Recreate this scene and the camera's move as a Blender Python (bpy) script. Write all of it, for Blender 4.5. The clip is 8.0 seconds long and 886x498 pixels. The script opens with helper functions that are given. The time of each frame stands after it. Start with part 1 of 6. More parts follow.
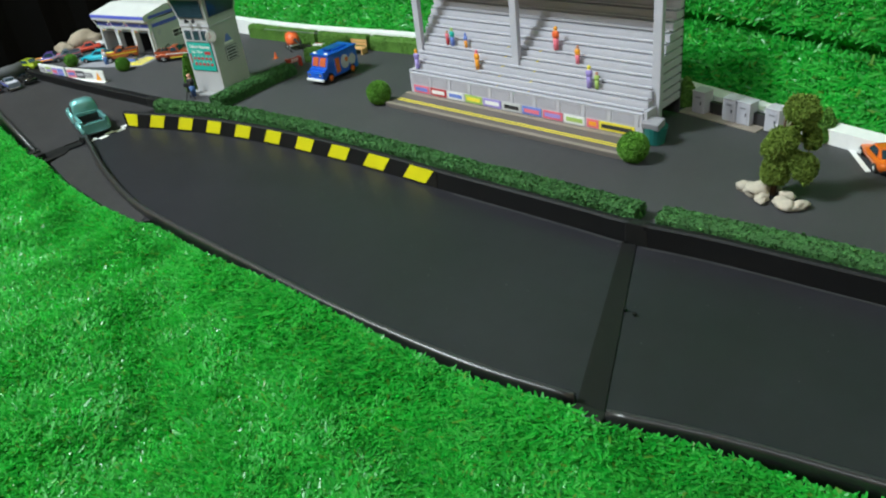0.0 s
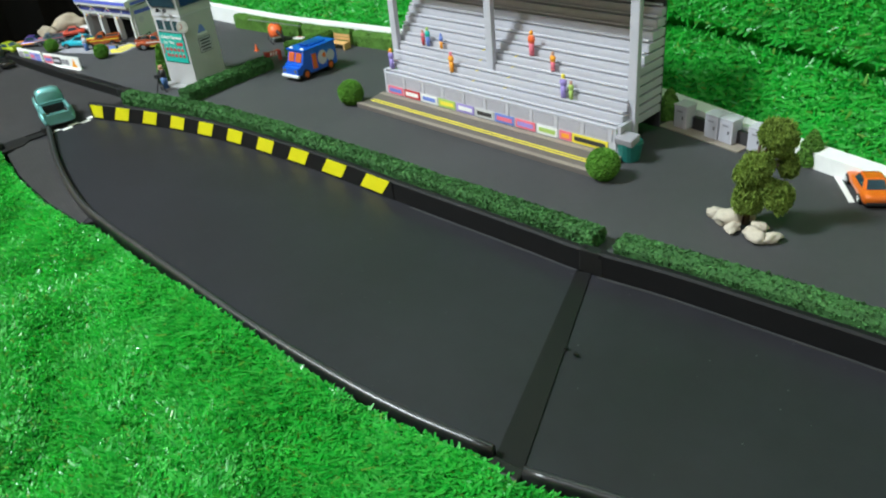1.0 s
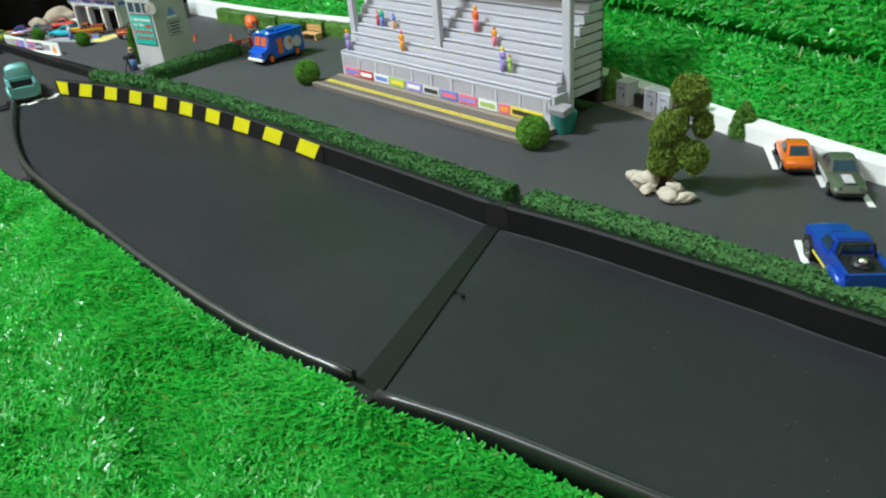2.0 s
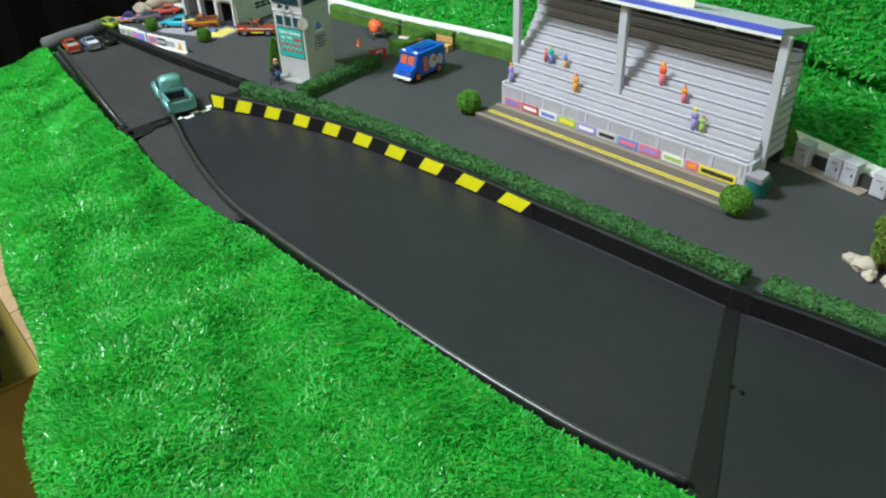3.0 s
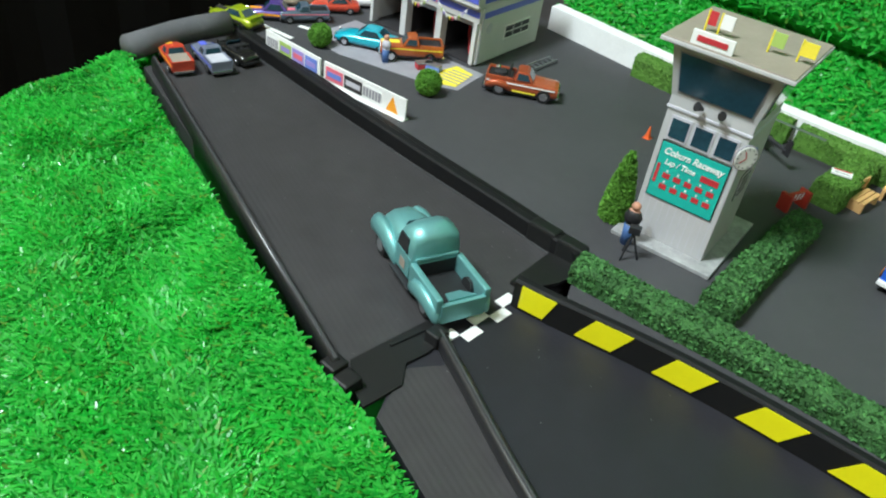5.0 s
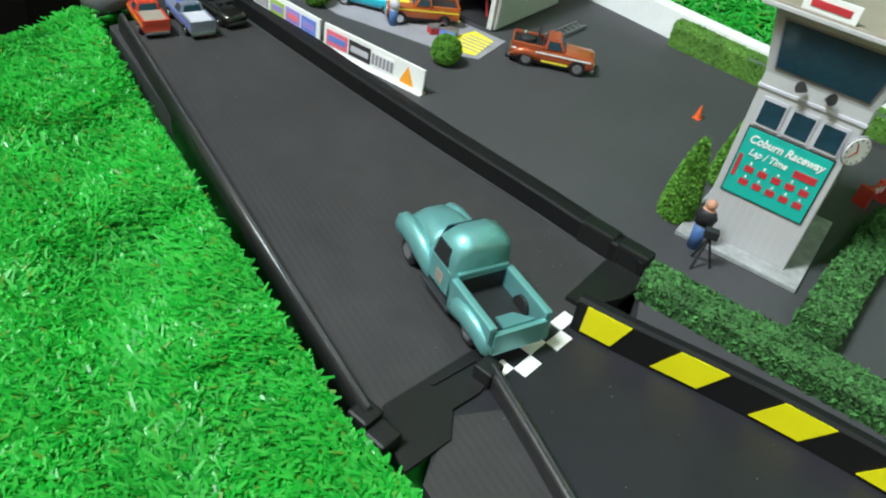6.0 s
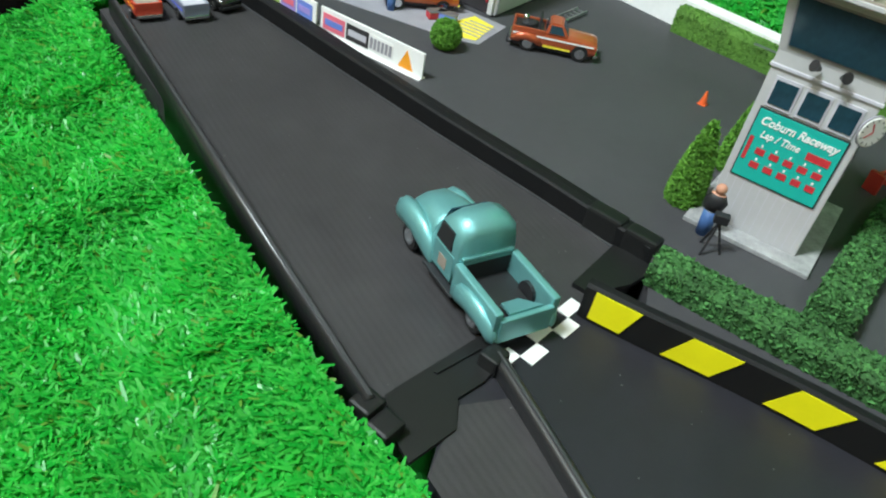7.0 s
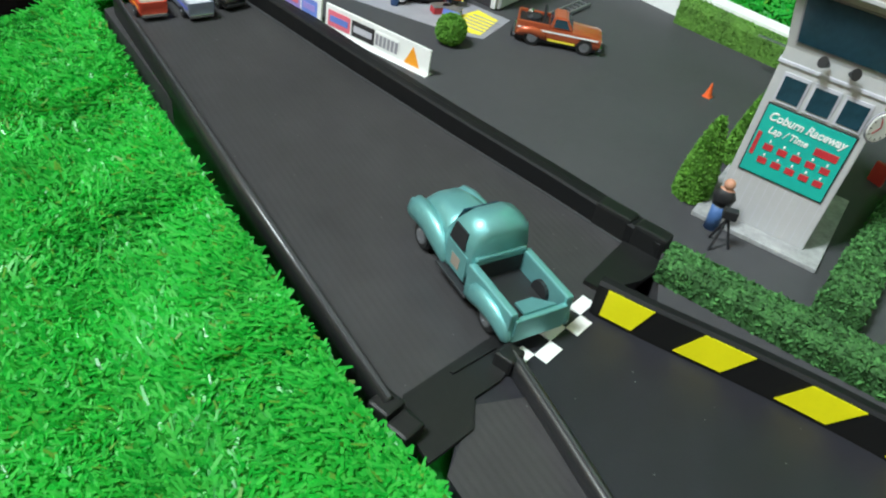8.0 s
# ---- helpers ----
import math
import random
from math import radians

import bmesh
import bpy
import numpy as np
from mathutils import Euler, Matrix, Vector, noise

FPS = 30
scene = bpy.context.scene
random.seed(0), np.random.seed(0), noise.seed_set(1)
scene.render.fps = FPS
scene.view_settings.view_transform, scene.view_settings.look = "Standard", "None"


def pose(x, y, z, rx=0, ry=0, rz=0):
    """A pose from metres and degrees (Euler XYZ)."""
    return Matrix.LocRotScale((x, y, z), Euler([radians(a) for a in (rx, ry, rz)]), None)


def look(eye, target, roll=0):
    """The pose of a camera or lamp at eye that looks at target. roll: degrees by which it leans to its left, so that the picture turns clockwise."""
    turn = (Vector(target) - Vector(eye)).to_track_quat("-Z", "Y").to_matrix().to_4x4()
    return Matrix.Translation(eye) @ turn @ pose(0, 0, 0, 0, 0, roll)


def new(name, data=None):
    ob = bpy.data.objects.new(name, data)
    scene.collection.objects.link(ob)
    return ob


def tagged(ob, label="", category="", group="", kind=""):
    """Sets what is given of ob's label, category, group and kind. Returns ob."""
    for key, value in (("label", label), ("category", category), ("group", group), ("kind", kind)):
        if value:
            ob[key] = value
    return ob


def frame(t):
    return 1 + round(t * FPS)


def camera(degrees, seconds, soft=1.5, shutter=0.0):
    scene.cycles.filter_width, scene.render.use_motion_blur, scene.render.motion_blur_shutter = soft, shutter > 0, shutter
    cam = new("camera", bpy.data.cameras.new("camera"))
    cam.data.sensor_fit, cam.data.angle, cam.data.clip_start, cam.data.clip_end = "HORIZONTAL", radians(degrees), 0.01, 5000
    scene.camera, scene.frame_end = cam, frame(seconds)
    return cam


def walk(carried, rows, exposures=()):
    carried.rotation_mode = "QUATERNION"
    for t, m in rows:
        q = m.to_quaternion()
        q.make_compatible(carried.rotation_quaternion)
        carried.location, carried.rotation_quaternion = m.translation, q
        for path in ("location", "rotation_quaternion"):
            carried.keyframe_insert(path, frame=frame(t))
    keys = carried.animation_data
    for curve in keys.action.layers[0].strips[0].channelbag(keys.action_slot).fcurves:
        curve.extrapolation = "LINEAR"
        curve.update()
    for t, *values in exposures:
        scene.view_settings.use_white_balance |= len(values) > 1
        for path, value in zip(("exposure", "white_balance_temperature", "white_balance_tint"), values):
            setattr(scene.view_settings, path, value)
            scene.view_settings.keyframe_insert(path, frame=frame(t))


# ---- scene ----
U = 0.105  # one modelling unit, in metres: the toys are 1:64
cam = camera(60.0, 8.0, soft=2.1, shutter=0.0)
PATH = [
    (0, 0.3630, 0.0407, 0.2736, 59.05, 6.28, 33.53),
    (0.5, 0.3135, 0.0434, 0.3061, 57.33, 4.34, 33.53),
    (1, 0.3803, 0.1032, 0.2681, 58.49, 5.10, 35.90),
    (1.2, 0.4184, 0.1295, 0.2375, 59.86, 5.53, 37.47),
    (2.3, 0.4496, 0.1244, 0.2152, 61.17, 4.32, 38.39),
    (2.5, 0.4259, 0.1019, 0.2468, 59.50, 4.53, 38.29),
    (3, 0.2998, 0.0313, 0.3240, 56.36, 1.85, 37.78),
    (3.5, 0.1142, 0.0598, 0.2801, 58.40, -2.53, 41.80),
    (4, -0.0486, 0.0988, 0.2980, 56.17, -6.65, 43.46),
    (4.5, -0.1779, 0.1824, 0.2660, 54.52, -7.38, 42.88),
    (4.7, -0.2135, 0.2081, 0.2525, 53.93, -7.30, 42.45),
    (5.8, -0.3010, 0.2720, 0.2136, 51.18, -7.03, 41.44),
    (6, -0.3139, 0.2695, 0.2060, 50.70, -8.78, 40.36),
    (6.5, -0.3101, 0.2711, 0.1951, 50.90, -8.51, 40.41),
    (7, -0.3183, 0.2722, 0.1950, 50.60, -8.94, 39.96),
    (7.5, -0.3221, 0.2718, 0.1954, 50.31, -8.96, 39.63),
    (8, -0.3244, 0.2690, 0.1996, 49.68, -8.53, 39.37),
]
walk(cam, [(t, pose(x, y, z, rx, ry, rz)) for t, x, y, z, rx, ry, rz in PATH],
     exposures=[(0, -0.18), (0.5, -0.06), (1, 0.05), (2.5, 0.10), (3.5, -0.14), (4.5, -0.08), (6, -0.08), (8, -0.10)])

# ---- world, lamps, exposure ----
world = bpy.data.worlds.new("room_air")
world.use_nodes = True
world.node_tree.nodes["Background"].inputs[0].default_value = (0.9, 0.95, 1.0, 1)
world.node_tree.nodes["Background"].inputs[1].default_value = 0.02
scene.world = world
scene.view_settings.exposure = 0.0


def lamp_area(name, eye, target, sx, sy, power, tint):
    data = bpy.data.lights.new(name, "AREA")
    data.shape, data.size, data.size_y, data.energy, data.color = "RECTANGLE", sx, sy, power, tint
    ob = new(name, data)
    ob.matrix_world = look(eye, target)
    return ob


# main lamp out of view, placed left by the fall of the shadows
lamp_area("assumed_lamp_light", (-0.84, -0.25, 1.60), (-0.30, 0.50, 0), 0.3, 0.55, 72.0, (0.835, 0.96, 1.0))
# fill added from the right to brighten east-facing sides; no known source
lamp_area("assumed_lamp_light", (0.70, -0.90, 2.05), (0.0, 0.6, 0), 0.5, 0.35, 24.0, (0.835, 0.96, 1.0))


# ---- materials ----
def mat(name, color, rough=0.5, metal=0.0, vary=0.12, scale=60.0, bump=0.0, bscale=400.0, coat=0.0, spec=0.5, island=0.0, rand=0.0):
    """A painted, printed or moulded surface with variation at two scales; scale and bscale per metre."""
    m = bpy.data.materials.new(name)
    m.use_nodes = True
    nt = m.node_tree
    b = nt.nodes["Principled BSDF"]
    b.inputs["Roughness"].default_value, b.inputs["Metallic"].default_value = rough, metal
    b.inputs["Coat Weight"].default_value, b.inputs["Specular IOR Level"].default_value = coat, spec
    tc = nt.nodes.new("ShaderNodeTexCoord")
    n1, n2 = nt.nodes.new("ShaderNodeTexNoise"), nt.nodes.new("ShaderNodeTexNoise")
    n1.inputs["Scale"].default_value, n2.inputs["Scale"].default_value = scale, scale * 9
    n1.inputs["Detail"].default_value = 4
    nt.links.new(tc.outputs["Object"], n1.inputs["Vector"])
    nt.links.new(tc.outputs["Object"], n2.inputs["Vector"])
    add = nt.nodes.new("ShaderNodeMath")
    add.operation = "MULTIPLY_ADD"
    nt.links.new(n2.outputs[0], add.inputs[0])
    add.inputs[1].default_value = 0.5
    nt.links.new(n1.outputs[0], add.inputs[2])
    source = add.outputs[0]
    if island or rand:
        src = nt.nodes.new("ShaderNodeNewGeometry").outputs["Random Per Island"] if island else nt.nodes.new("ShaderNodeObjectInfo").outputs["Random"]
        mix = nt.nodes.new("ShaderNodeMath")
        mix.operation = "MULTIPLY_ADD"
        nt.links.new(src, mix.inputs[0])
        mix.inputs[1].default_value = island or rand
        nt.links.new(source, mix.inputs[2])
        sub = nt.nodes.new("ShaderNodeMath")
        sub.operation = "SUBTRACT"
        nt.links.new(mix.outputs[0], sub.inputs[0])
        sub.inputs[1].default_value = 0.5 * (island or rand)
        source = sub.outputs[0]
    ramp = nt.nodes.new("ShaderNodeMapRange")
    nt.links.new(source, ramp.inputs["Value"])
    ramp.inputs["From Min"].default_value, ramp.inputs["From Max"].default_value = 0.25, 1.25
    ramp.inputs["To Min"].default_value, ramp.inputs["To Max"].default_value = 1 - vary, 1 + vary
    mul = nt.nodes.new("ShaderNodeVectorMath")
    mul.operation = "SCALE"
    mul.inputs[0].default_value = color[:3]
    nt.links.new(ramp.outputs[0], mul.inputs["Scale"])
    nt.links.new(mul.outputs[0], b.inputs["Base Color"])
    if bump:
        bp, n3 = nt.nodes.new("ShaderNodeBump"), nt.nodes.new("ShaderNodeTexNoise")
        n3.inputs["Scale"].default_value, n3.inputs["Detail"].default_value = bscale, 3
        nt.links.new(tc.outputs["Object"], n3.inputs["Vector"])
        nt.links.new(n3.outputs[0], bp.inputs["Height"])
        bp.inputs["Strength"].default_value, bp.inputs["Distance"].default_value = bump, 0.0006
        nt.links.new(bp.outputs[0], b.inputs["Normal"])
    return m


M = {
    "lot": mat("foam_tarmac", (0.047, 0.046, 0.050), 0.65, vary=0.22, scale=14, bump=0.35, bscale=1500),
    "track": mat("black_track_floor", (0.017, 0.0165, 0.021), 0.5, vary=0.4, scale=9, bump=0.14, bscale=900, spec=0.36),
    "plate": mat("black_connector", (0.005, 0.005, 0.005), 0.5, vary=0.2, scale=40, bump=0.1),
    "wall": mat("black_rail", (0.016, 0.016, 0.017), 0.34, vary=0.25, scale=40, bump=0.06, spec=0.6),
    "mattewall": mat("matt_black_wall", (0.007, 0.007, 0.0075), 0.6, vary=0.3, scale=60, bump=0.2, spec=0.22),
    # pale tone of the painted lip and rail highlights and the wall-foot lines
    "edge": mat("pale_rail_edge", (0.045, 0.046, 0.048), 0.48, vary=0.5, scale=80, bump=0.2),
    "yellow": mat("yellow_tape", (0.84, 0.78, 0.006), 0.4, vary=0.06, scale=60),
    "blacktape": mat("black_tape", (0.008, 0.008, 0.008), 0.55, spec=0.25),
    "white": mat("white_card", (0.78, 0.78, 0.76), 0.55, vary=0.05),
    "whitewood": mat("white_painted_board", (0.80, 0.80, 0.79), 0.45, vary=0.1, scale=40, bump=0.1),
    "offwhite": mat("cream_card", (0.56, 0.56, 0.555), 0.6, vary=0.07, scale=50),
    "towercard": mat("pale_tower_card", (0.45, 0.445, 0.45), 0.6, vary=0.08, scale=50),
    "greycard": mat("light_grey_card", (0.50, 0.49, 0.54), 0.6, vary=0.12, scale=70),
    "plinth": mat("speckled_grey_print", (0.30, 0.30, 0.30), 0.6, vary=0.6, scale=160),
    "lilac": mat("lilac_grey_card", (0.46, 0.455, 0.51), 0.55, vary=0.1, scale=60),
    "midgrey": mat("mid_grey_card", (0.27, 0.26, 0.29), 0.6, vary=0.2, scale=80),
    "darkcard": mat("dark_print", (0.03, 0.028, 0.03), 0.5, vary=0.4, scale=80),
    "bluestripe": mat("blue_print", (0.09, 0.12, 0.58), 0.5, vary=0.08),
    "signcream": mat("sign_cream", (0.74, 0.72, 0.52), 0.55, vary=0.06),
    "teal": mat("teal_print", (0.01, 0.40, 0.33), 0.45, vary=0.08),
    "redprint": mat("red_print", (0.50, 0.03, 0.04), 0.5, vary=0.15),
    "pinkprint": mat("pink_print", (0.75, 0.16, 0.22), 0.5, vary=0.15),
    "blueprint": mat("light_blue_print", (0.14, 0.22, 0.60), 0.5, vary=0.15),
    "lilacprint": mat("violet_print", (0.32, 0.25, 0.60), 0.5, vary=0.15),
    "yellowprint": mat("yellow_print", (0.80, 0.66, 0.05), 0.5, vary=0.1),
    "orangeprint": mat("orange_print", (0.85, 0.33, 0.02), 0.5, vary=0.1),
    "greenprint": mat("green_print", (0.35, 0.50, 0.12), 0.5, vary=0.1),
    "roadprint": mat("brown_road_print", (0.125, 0.105, 0.095), 0.6, vary=0.25, scale=30),
    "kerbprint": mat("tan_kerb_print", (0.26, 0.22, 0.18), 0.6, vary=0.2, scale=50),
    "glass": mat("tinted_window", (0.014, 0.045, 0.065), 0.12, vary=0.6, scale=40, spec=0.7),
    "tyre": mat("toy_tyre", (0.012, 0.012, 0.012), 0.5),
    "chrome": mat("chrome_plate", (0.70, 0.70, 0.72), 0.18, metal=1.0, vary=0.05),
    "greymetal": mat("dull_metal", (0.35, 0.36, 0.38), 0.4, metal=0.8, vary=0.15),
    "hedge": mat("hedge_flock", (0.045, 0.15, 0.036), 0.9, vary=0.55, scale=120, bump=0.5, bscale=900, island=1.0),
    "hedgelight": mat("moss_green_flock", (0.10, 0.24, 0.032), 0.85, vary=0.45, scale=90, bump=0.5, bscale=900, island=0.8),
    "bush": mat("bright_green_flock", (0.10, 0.27, 0.025), 0.85, vary=0.4, scale=110, island=0.8),
    "leaf": mat("olive_foam_leaf", (0.18, 0.265, 0.05), 0.9, vary=0.45, scale=45, island=0.7, spec=0.1),
    "bark": mat("brown_bark", (0.10, 0.055, 0.03), 0.8, vary=0.4, scale=120, bump=0.5),
    "stone": mat("pale_stone", (0.50, 0.44, 0.36), 0.75, vary=0.3, scale=50, bump=0.4, bscale=300, rand=0.5),
    "boulder": mat("tan_boulder", (0.33, 0.27, 0.20), 0.75, vary=0.35, scale=40, bump=0.4, bscale=300, rand=0.4),
    "wood": mat("light_wood", (0.62, 0.36, 0.14), 0.55, vary=0.2, scale=60, bump=0.1),
    "turf": mat("artificial_grass", (0.014, 0.47, 0.046), 0.33, vary=0.55, scale=28, island=0.45, spec=0.3),
    "turfbase": mat("turf_backing", (0.012, 0.33, 0.03), 0.8, vary=0.5, scale=60, bump=0.4),
    "curtain": mat("black_curtain", (0.004, 0.004, 0.004), 0.95, vary=0.2, spec=0.1),
    "beige": mat("beige_wall_paint", (0.60, 0.50, 0.36), 0.7, vary=0.05, scale=3),
    "ceiling": mat("white_ceiling_paint", (0.75, 0.75, 0.73), 0.8, vary=0.04, scale=3),
    "floorwood": mat("oak_floor", (0.43, 0.29, 0.165), 0.45, vary=0.18, scale=12, rand=0.5),
    "desk": mat("dark_case_plastic", (0.005, 0.005, 0.006), 0.5, vary=0.25, scale=8, bump=0.05, spec=0.22),
    "carton": mat("yellow_carton", (0.25, 0.17, 0.025), 0.6, vary=0.15, scale=15),
    "foam": mat("grey_pipe_foam", (0.085, 0.085, 0.092), 0.8, vary=0.2, scale=40, bump=0.3),
    "conered": mat("orange_plastic", (0.80, 0.13, 0.03), 0.45, vary=0.1),
    "barred": mat("red_barrier", (0.42, 0.035, 0.02), 0.55, vary=0.2),
    "bin": mat("teal_bin", (0.01, 0.15, 0.13), 0.5),
    "skin": mat("tan_toy_paint", (0.50, 0.24, 0.15), 0.6),
    "jean": mat("blue_toy_paint", (0.05, 0.12, 0.30), 0.6),
    "panelgrey": mat("lilac_grey_print", (0.40, 0.385, 0.44), 0.6, vary=0.14, scale=60),
    "ribbed": mat("black_ribbed_floor", (0.041, 0.039, 0.040), 0.45, vary=0.4, scale=9, bump=0.14, bscale=900, spec=0.26),
    "dark": mat("black_toy_paint", (0.015, 0.015, 0.017), 0.5),
    "bed": mat("black_plastic_bed", (0.014, 0.014, 0.015), 0.5),
}


def grass_plastic(m, share):
    """Thin plastic blades let part of the light through."""
    nt = m.node_tree
    b, out = nt.nodes["Principled BSDF"], nt.nodes["Material Output"]
    tr, mix = nt.nodes.new("ShaderNodeBsdfTranslucent"), nt.nodes.new("ShaderNodeMixShader")
    hue, rand = nt.nodes.new("ShaderNodeMix"), nt.nodes.new("ShaderNodeNewGeometry")
    hue.data_type = "RGBA"
    tone = nt.nodes.new("ShaderNodeMath")
    tone.operation = "POWER"
    tone.inputs[1].default_value = 1.5
    nt.links.new(rand.outputs["Random Per Island"], tone.inputs[0])
    nt.links.new(tone.outputs[0], hue.inputs[0])
    nt.links.new(b.inputs["Base Color"].links[0].from_socket, hue.inputs[6])
    hue.inputs[7].default_value = (0.085, 0.54, 0.085, 1)  # paler, yellower strands among the deep green
    # a few olive thatch strands, and blades of unequal gloss
    few, dry = nt.nodes.new("ShaderNodeMath"), nt.nodes.new("ShaderNodeMix")
    few.operation, dry.data_type = "GREATER_THAN", "RGBA"
    few.inputs[1].default_value = 0.965
    dry.inputs[7].default_value = (0.15, 0.38, 0.05, 1)
    nt.links.new(rand.outputs["Random Per Island"], few.inputs[0])
    nt.links.new(few.outputs[0], dry.inputs[0])
    nt.links.new(hue.outputs[2], dry.inputs[6])
    many, part_, gloss = nt.nodes.new("ShaderNodeMath"), nt.nodes.new("ShaderNodeMath"), nt.nodes.new("ShaderNodeMapRange")
    many.operation, part_.operation = "MULTIPLY", "FRACT"
    many.inputs[1].default_value = 13.7
    nt.links.new(rand.outputs["Random Per Island"], many.inputs[0])
    nt.links.new(many.outputs[0], part_.inputs[0])
    nt.links.new(part_.outputs[0], gloss.inputs["Value"])
    gloss.inputs["To Min"].default_value, gloss.inputs["To Max"].default_value = 0.16, 0.55
    nt.links.new(gloss.outputs[0], b.inputs["Roughness"])
    nt.links.new(dry.outputs[2], b.inputs["Base Color"])
    nt.links.new(dry.outputs[2], tr.inputs["Color"])
    mix.inputs[0].default_value = share
    nt.links.new(b.outputs[0], mix.inputs[1])
    nt.links.new(tr.outputs[0], mix.inputs[2])
    nt.links.new(mix.outputs[0], out.inputs["Surface"])



def ribs(m, angle, pitch):
    """Fine moulded ribs across a floor, as shallow relief; pitch in metres."""
    nt = m.node_tree
    bp = next(n for n in nt.nodes if n.type == "BUMP")
    tc, wave, rot = nt.nodes.new("ShaderNodeTexCoord"), nt.nodes.new("ShaderNodeTexWave"), nt.nodes.new("ShaderNodeMapping")
    rot.inputs["Rotation"].default_value = (0, 0, radians(angle))
    wave.inputs["Scale"].default_value = 0.314 / pitch
    wave.inputs["Distortion"].default_value, wave.inputs["Detail"].default_value = 0.6, 1.0
    second = nt.nodes.new("ShaderNodeBump")
    second.inputs["Strength"].default_value, second.inputs["Distance"].default_value = 0.10, 0.0006
    nt.links.new(tc.outputs["Object"], rot.inputs["Vector"])
    nt.links.new(rot.outputs[0], wave.inputs["Vector"])
    nt.links.new(wave.outputs["Fac"], second.inputs["Height"])
    nt.links.new(bp.outputs[0], second.inputs["Normal"])
    nt.links.new(second.outputs[0], nt.nodes["Principled BSDF"].inputs["Normal"])



def dust(m, amount):
    """Sparse pale specks of dust lying on a dark floor."""
    nt = m.node_tree
    b = nt.nodes["Principled BSDF"]
    tc, cell, hit = nt.nodes.new("ShaderNodeTexCoord"), nt.nodes.new("ShaderNodeTexVoronoi"), nt.nodes.new("ShaderNodeMath")
    pick, both, mix = nt.nodes.new("ShaderNodeMath"), nt.nodes.new("ShaderNodeMath"), nt.nodes.new("ShaderNodeMix")
    cell.inputs["Scale"].default_value = 260
    hit.operation, hit.inputs[1].default_value = "LESS_THAN", 0.085
    pick.operation, pick.inputs[1].default_value = "LESS_THAN", amount
    both.operation = "MULTIPLY"
    mix.data_type = "RGBA"
    nt.links.new(tc.outputs["Object"], cell.inputs["Vector"])
    nt.links.new(cell.outputs["Distance"], hit.inputs[0])
    nt.links.new(cell.outputs["Color"], pick.inputs[0])
    nt.links.new(hit.outputs[0], both.inputs[0])
    nt.links.new(pick.outputs[0], both.inputs[1])
    nt.links.new(both.outputs[0], mix.inputs[0])
    nt.links.new(b.inputs["Base Color"].links[0].from_socket, mix.inputs[6])
    mix.inputs[7].default_value = (0.14, 0.14, 0.135, 1)
    nt.links.new(mix.outputs[2], b.inputs["Base Color"])


dust(M["track"], 0.22)
dust(M["ribbed"], 0.22)
ribs(M["ribbed"], 109, 0.0032)
grass_plastic(M["turf"], 0.48)


def paint(name, color, metal=0.35, rough=0.28):
    return mat(name, color, rough, metal=metal, vary=0.1, scale=60, coat=0.6)


# ---- building helpers: all sizes and places in modelling units ----
def P(x, y, z=0.0, rz=0.0, rx=0.0, ry=0.0):
    return pose(x * U, y * U, z * U, rx, ry, rz)


def shade(me, smooth):
    me.polygons.foreach_set("use_smooth", [smooth] * len(me.polygons))


def part(name, bm, material, parent=None, label="", m=None, smooth=False):
    """Links a bmesh, modelled in units, as one mesh object under parent."""
    bmesh.ops.recalc_face_normals(bm, faces=bm.faces)
    bmesh.ops.scale(bm, vec=(U, U, U), verts=bm.verts)
    me = bpy.data.meshes.new(name)
    bm.to_mesh(me)
    bm.free()
    me.materials.append(M[material] if isinstance(material, str) else material)
    if smooth:
        shade(me, True)
    ob = new(name, me)
    if parent is not None:
        ob.parent = parent
    if m is not None:
        ob.matrix_basis = m
    if label:
        tagged(ob, label)
    return ob


def thing(name, m, label, category, group="", kind=""):
    return tagged(setm(new(name), m), label, category, group, kind)


def setm(ob, m):
    ob.matrix_basis = m
    return ob


def box(x0, x1, y0, y1, z0, z1, bevel=0.0, bm=None, m=None):
    own = bmesh.new()
    bmesh.ops.create_cube(own, size=1)
    for v in own.verts:
        v.co = Vector(((x0 + x1) / 2 + v.co.x * (x1 - x0), (y0 + y1) / 2 + v.co.y * (y1 - y0), (z0 + z1) / 2 + v.co.z * (z1 - z0)))
    if bevel:
        bmesh.ops.bevel(own, geom=own.edges[:], offset=bevel, segments=2, affect="EDGES", profile=0.6)
    if m is not None:
        own.transform(m)
    if bm is None:
        return own
    return merge(bm, own)


def merge(bm, own):
    me = bpy.data.meshes.new("tmp")
    own.to_mesh(me)
    own.free()
    bm.from_mesh(me)
    bpy.data.meshes.remove(me)
    return bm


def cyl(r0, r1, z0, z1, n=20, bm=None, m=None, bevel=0.0):
    own = bmesh.new()
    bmesh.ops.create_cone(own, cap_ends=True, segments=n, radius1=r0, radius2=r1, depth=z1 - z0)
    bmesh.ops.translate(own, verts=own.verts, vec=(0, 0, (z0 + z1) / 2))
    if bevel:
        bmesh.ops.bevel(own, geom=[e for e in own.edges if abs(e.verts[0].co.z - e.verts[1].co.z) < 1e-6], offset=bevel, segments=2, affect="EDGES")
    if m is not None:
        own.transform(m)
    return own if bm is None else merge(bm, own)


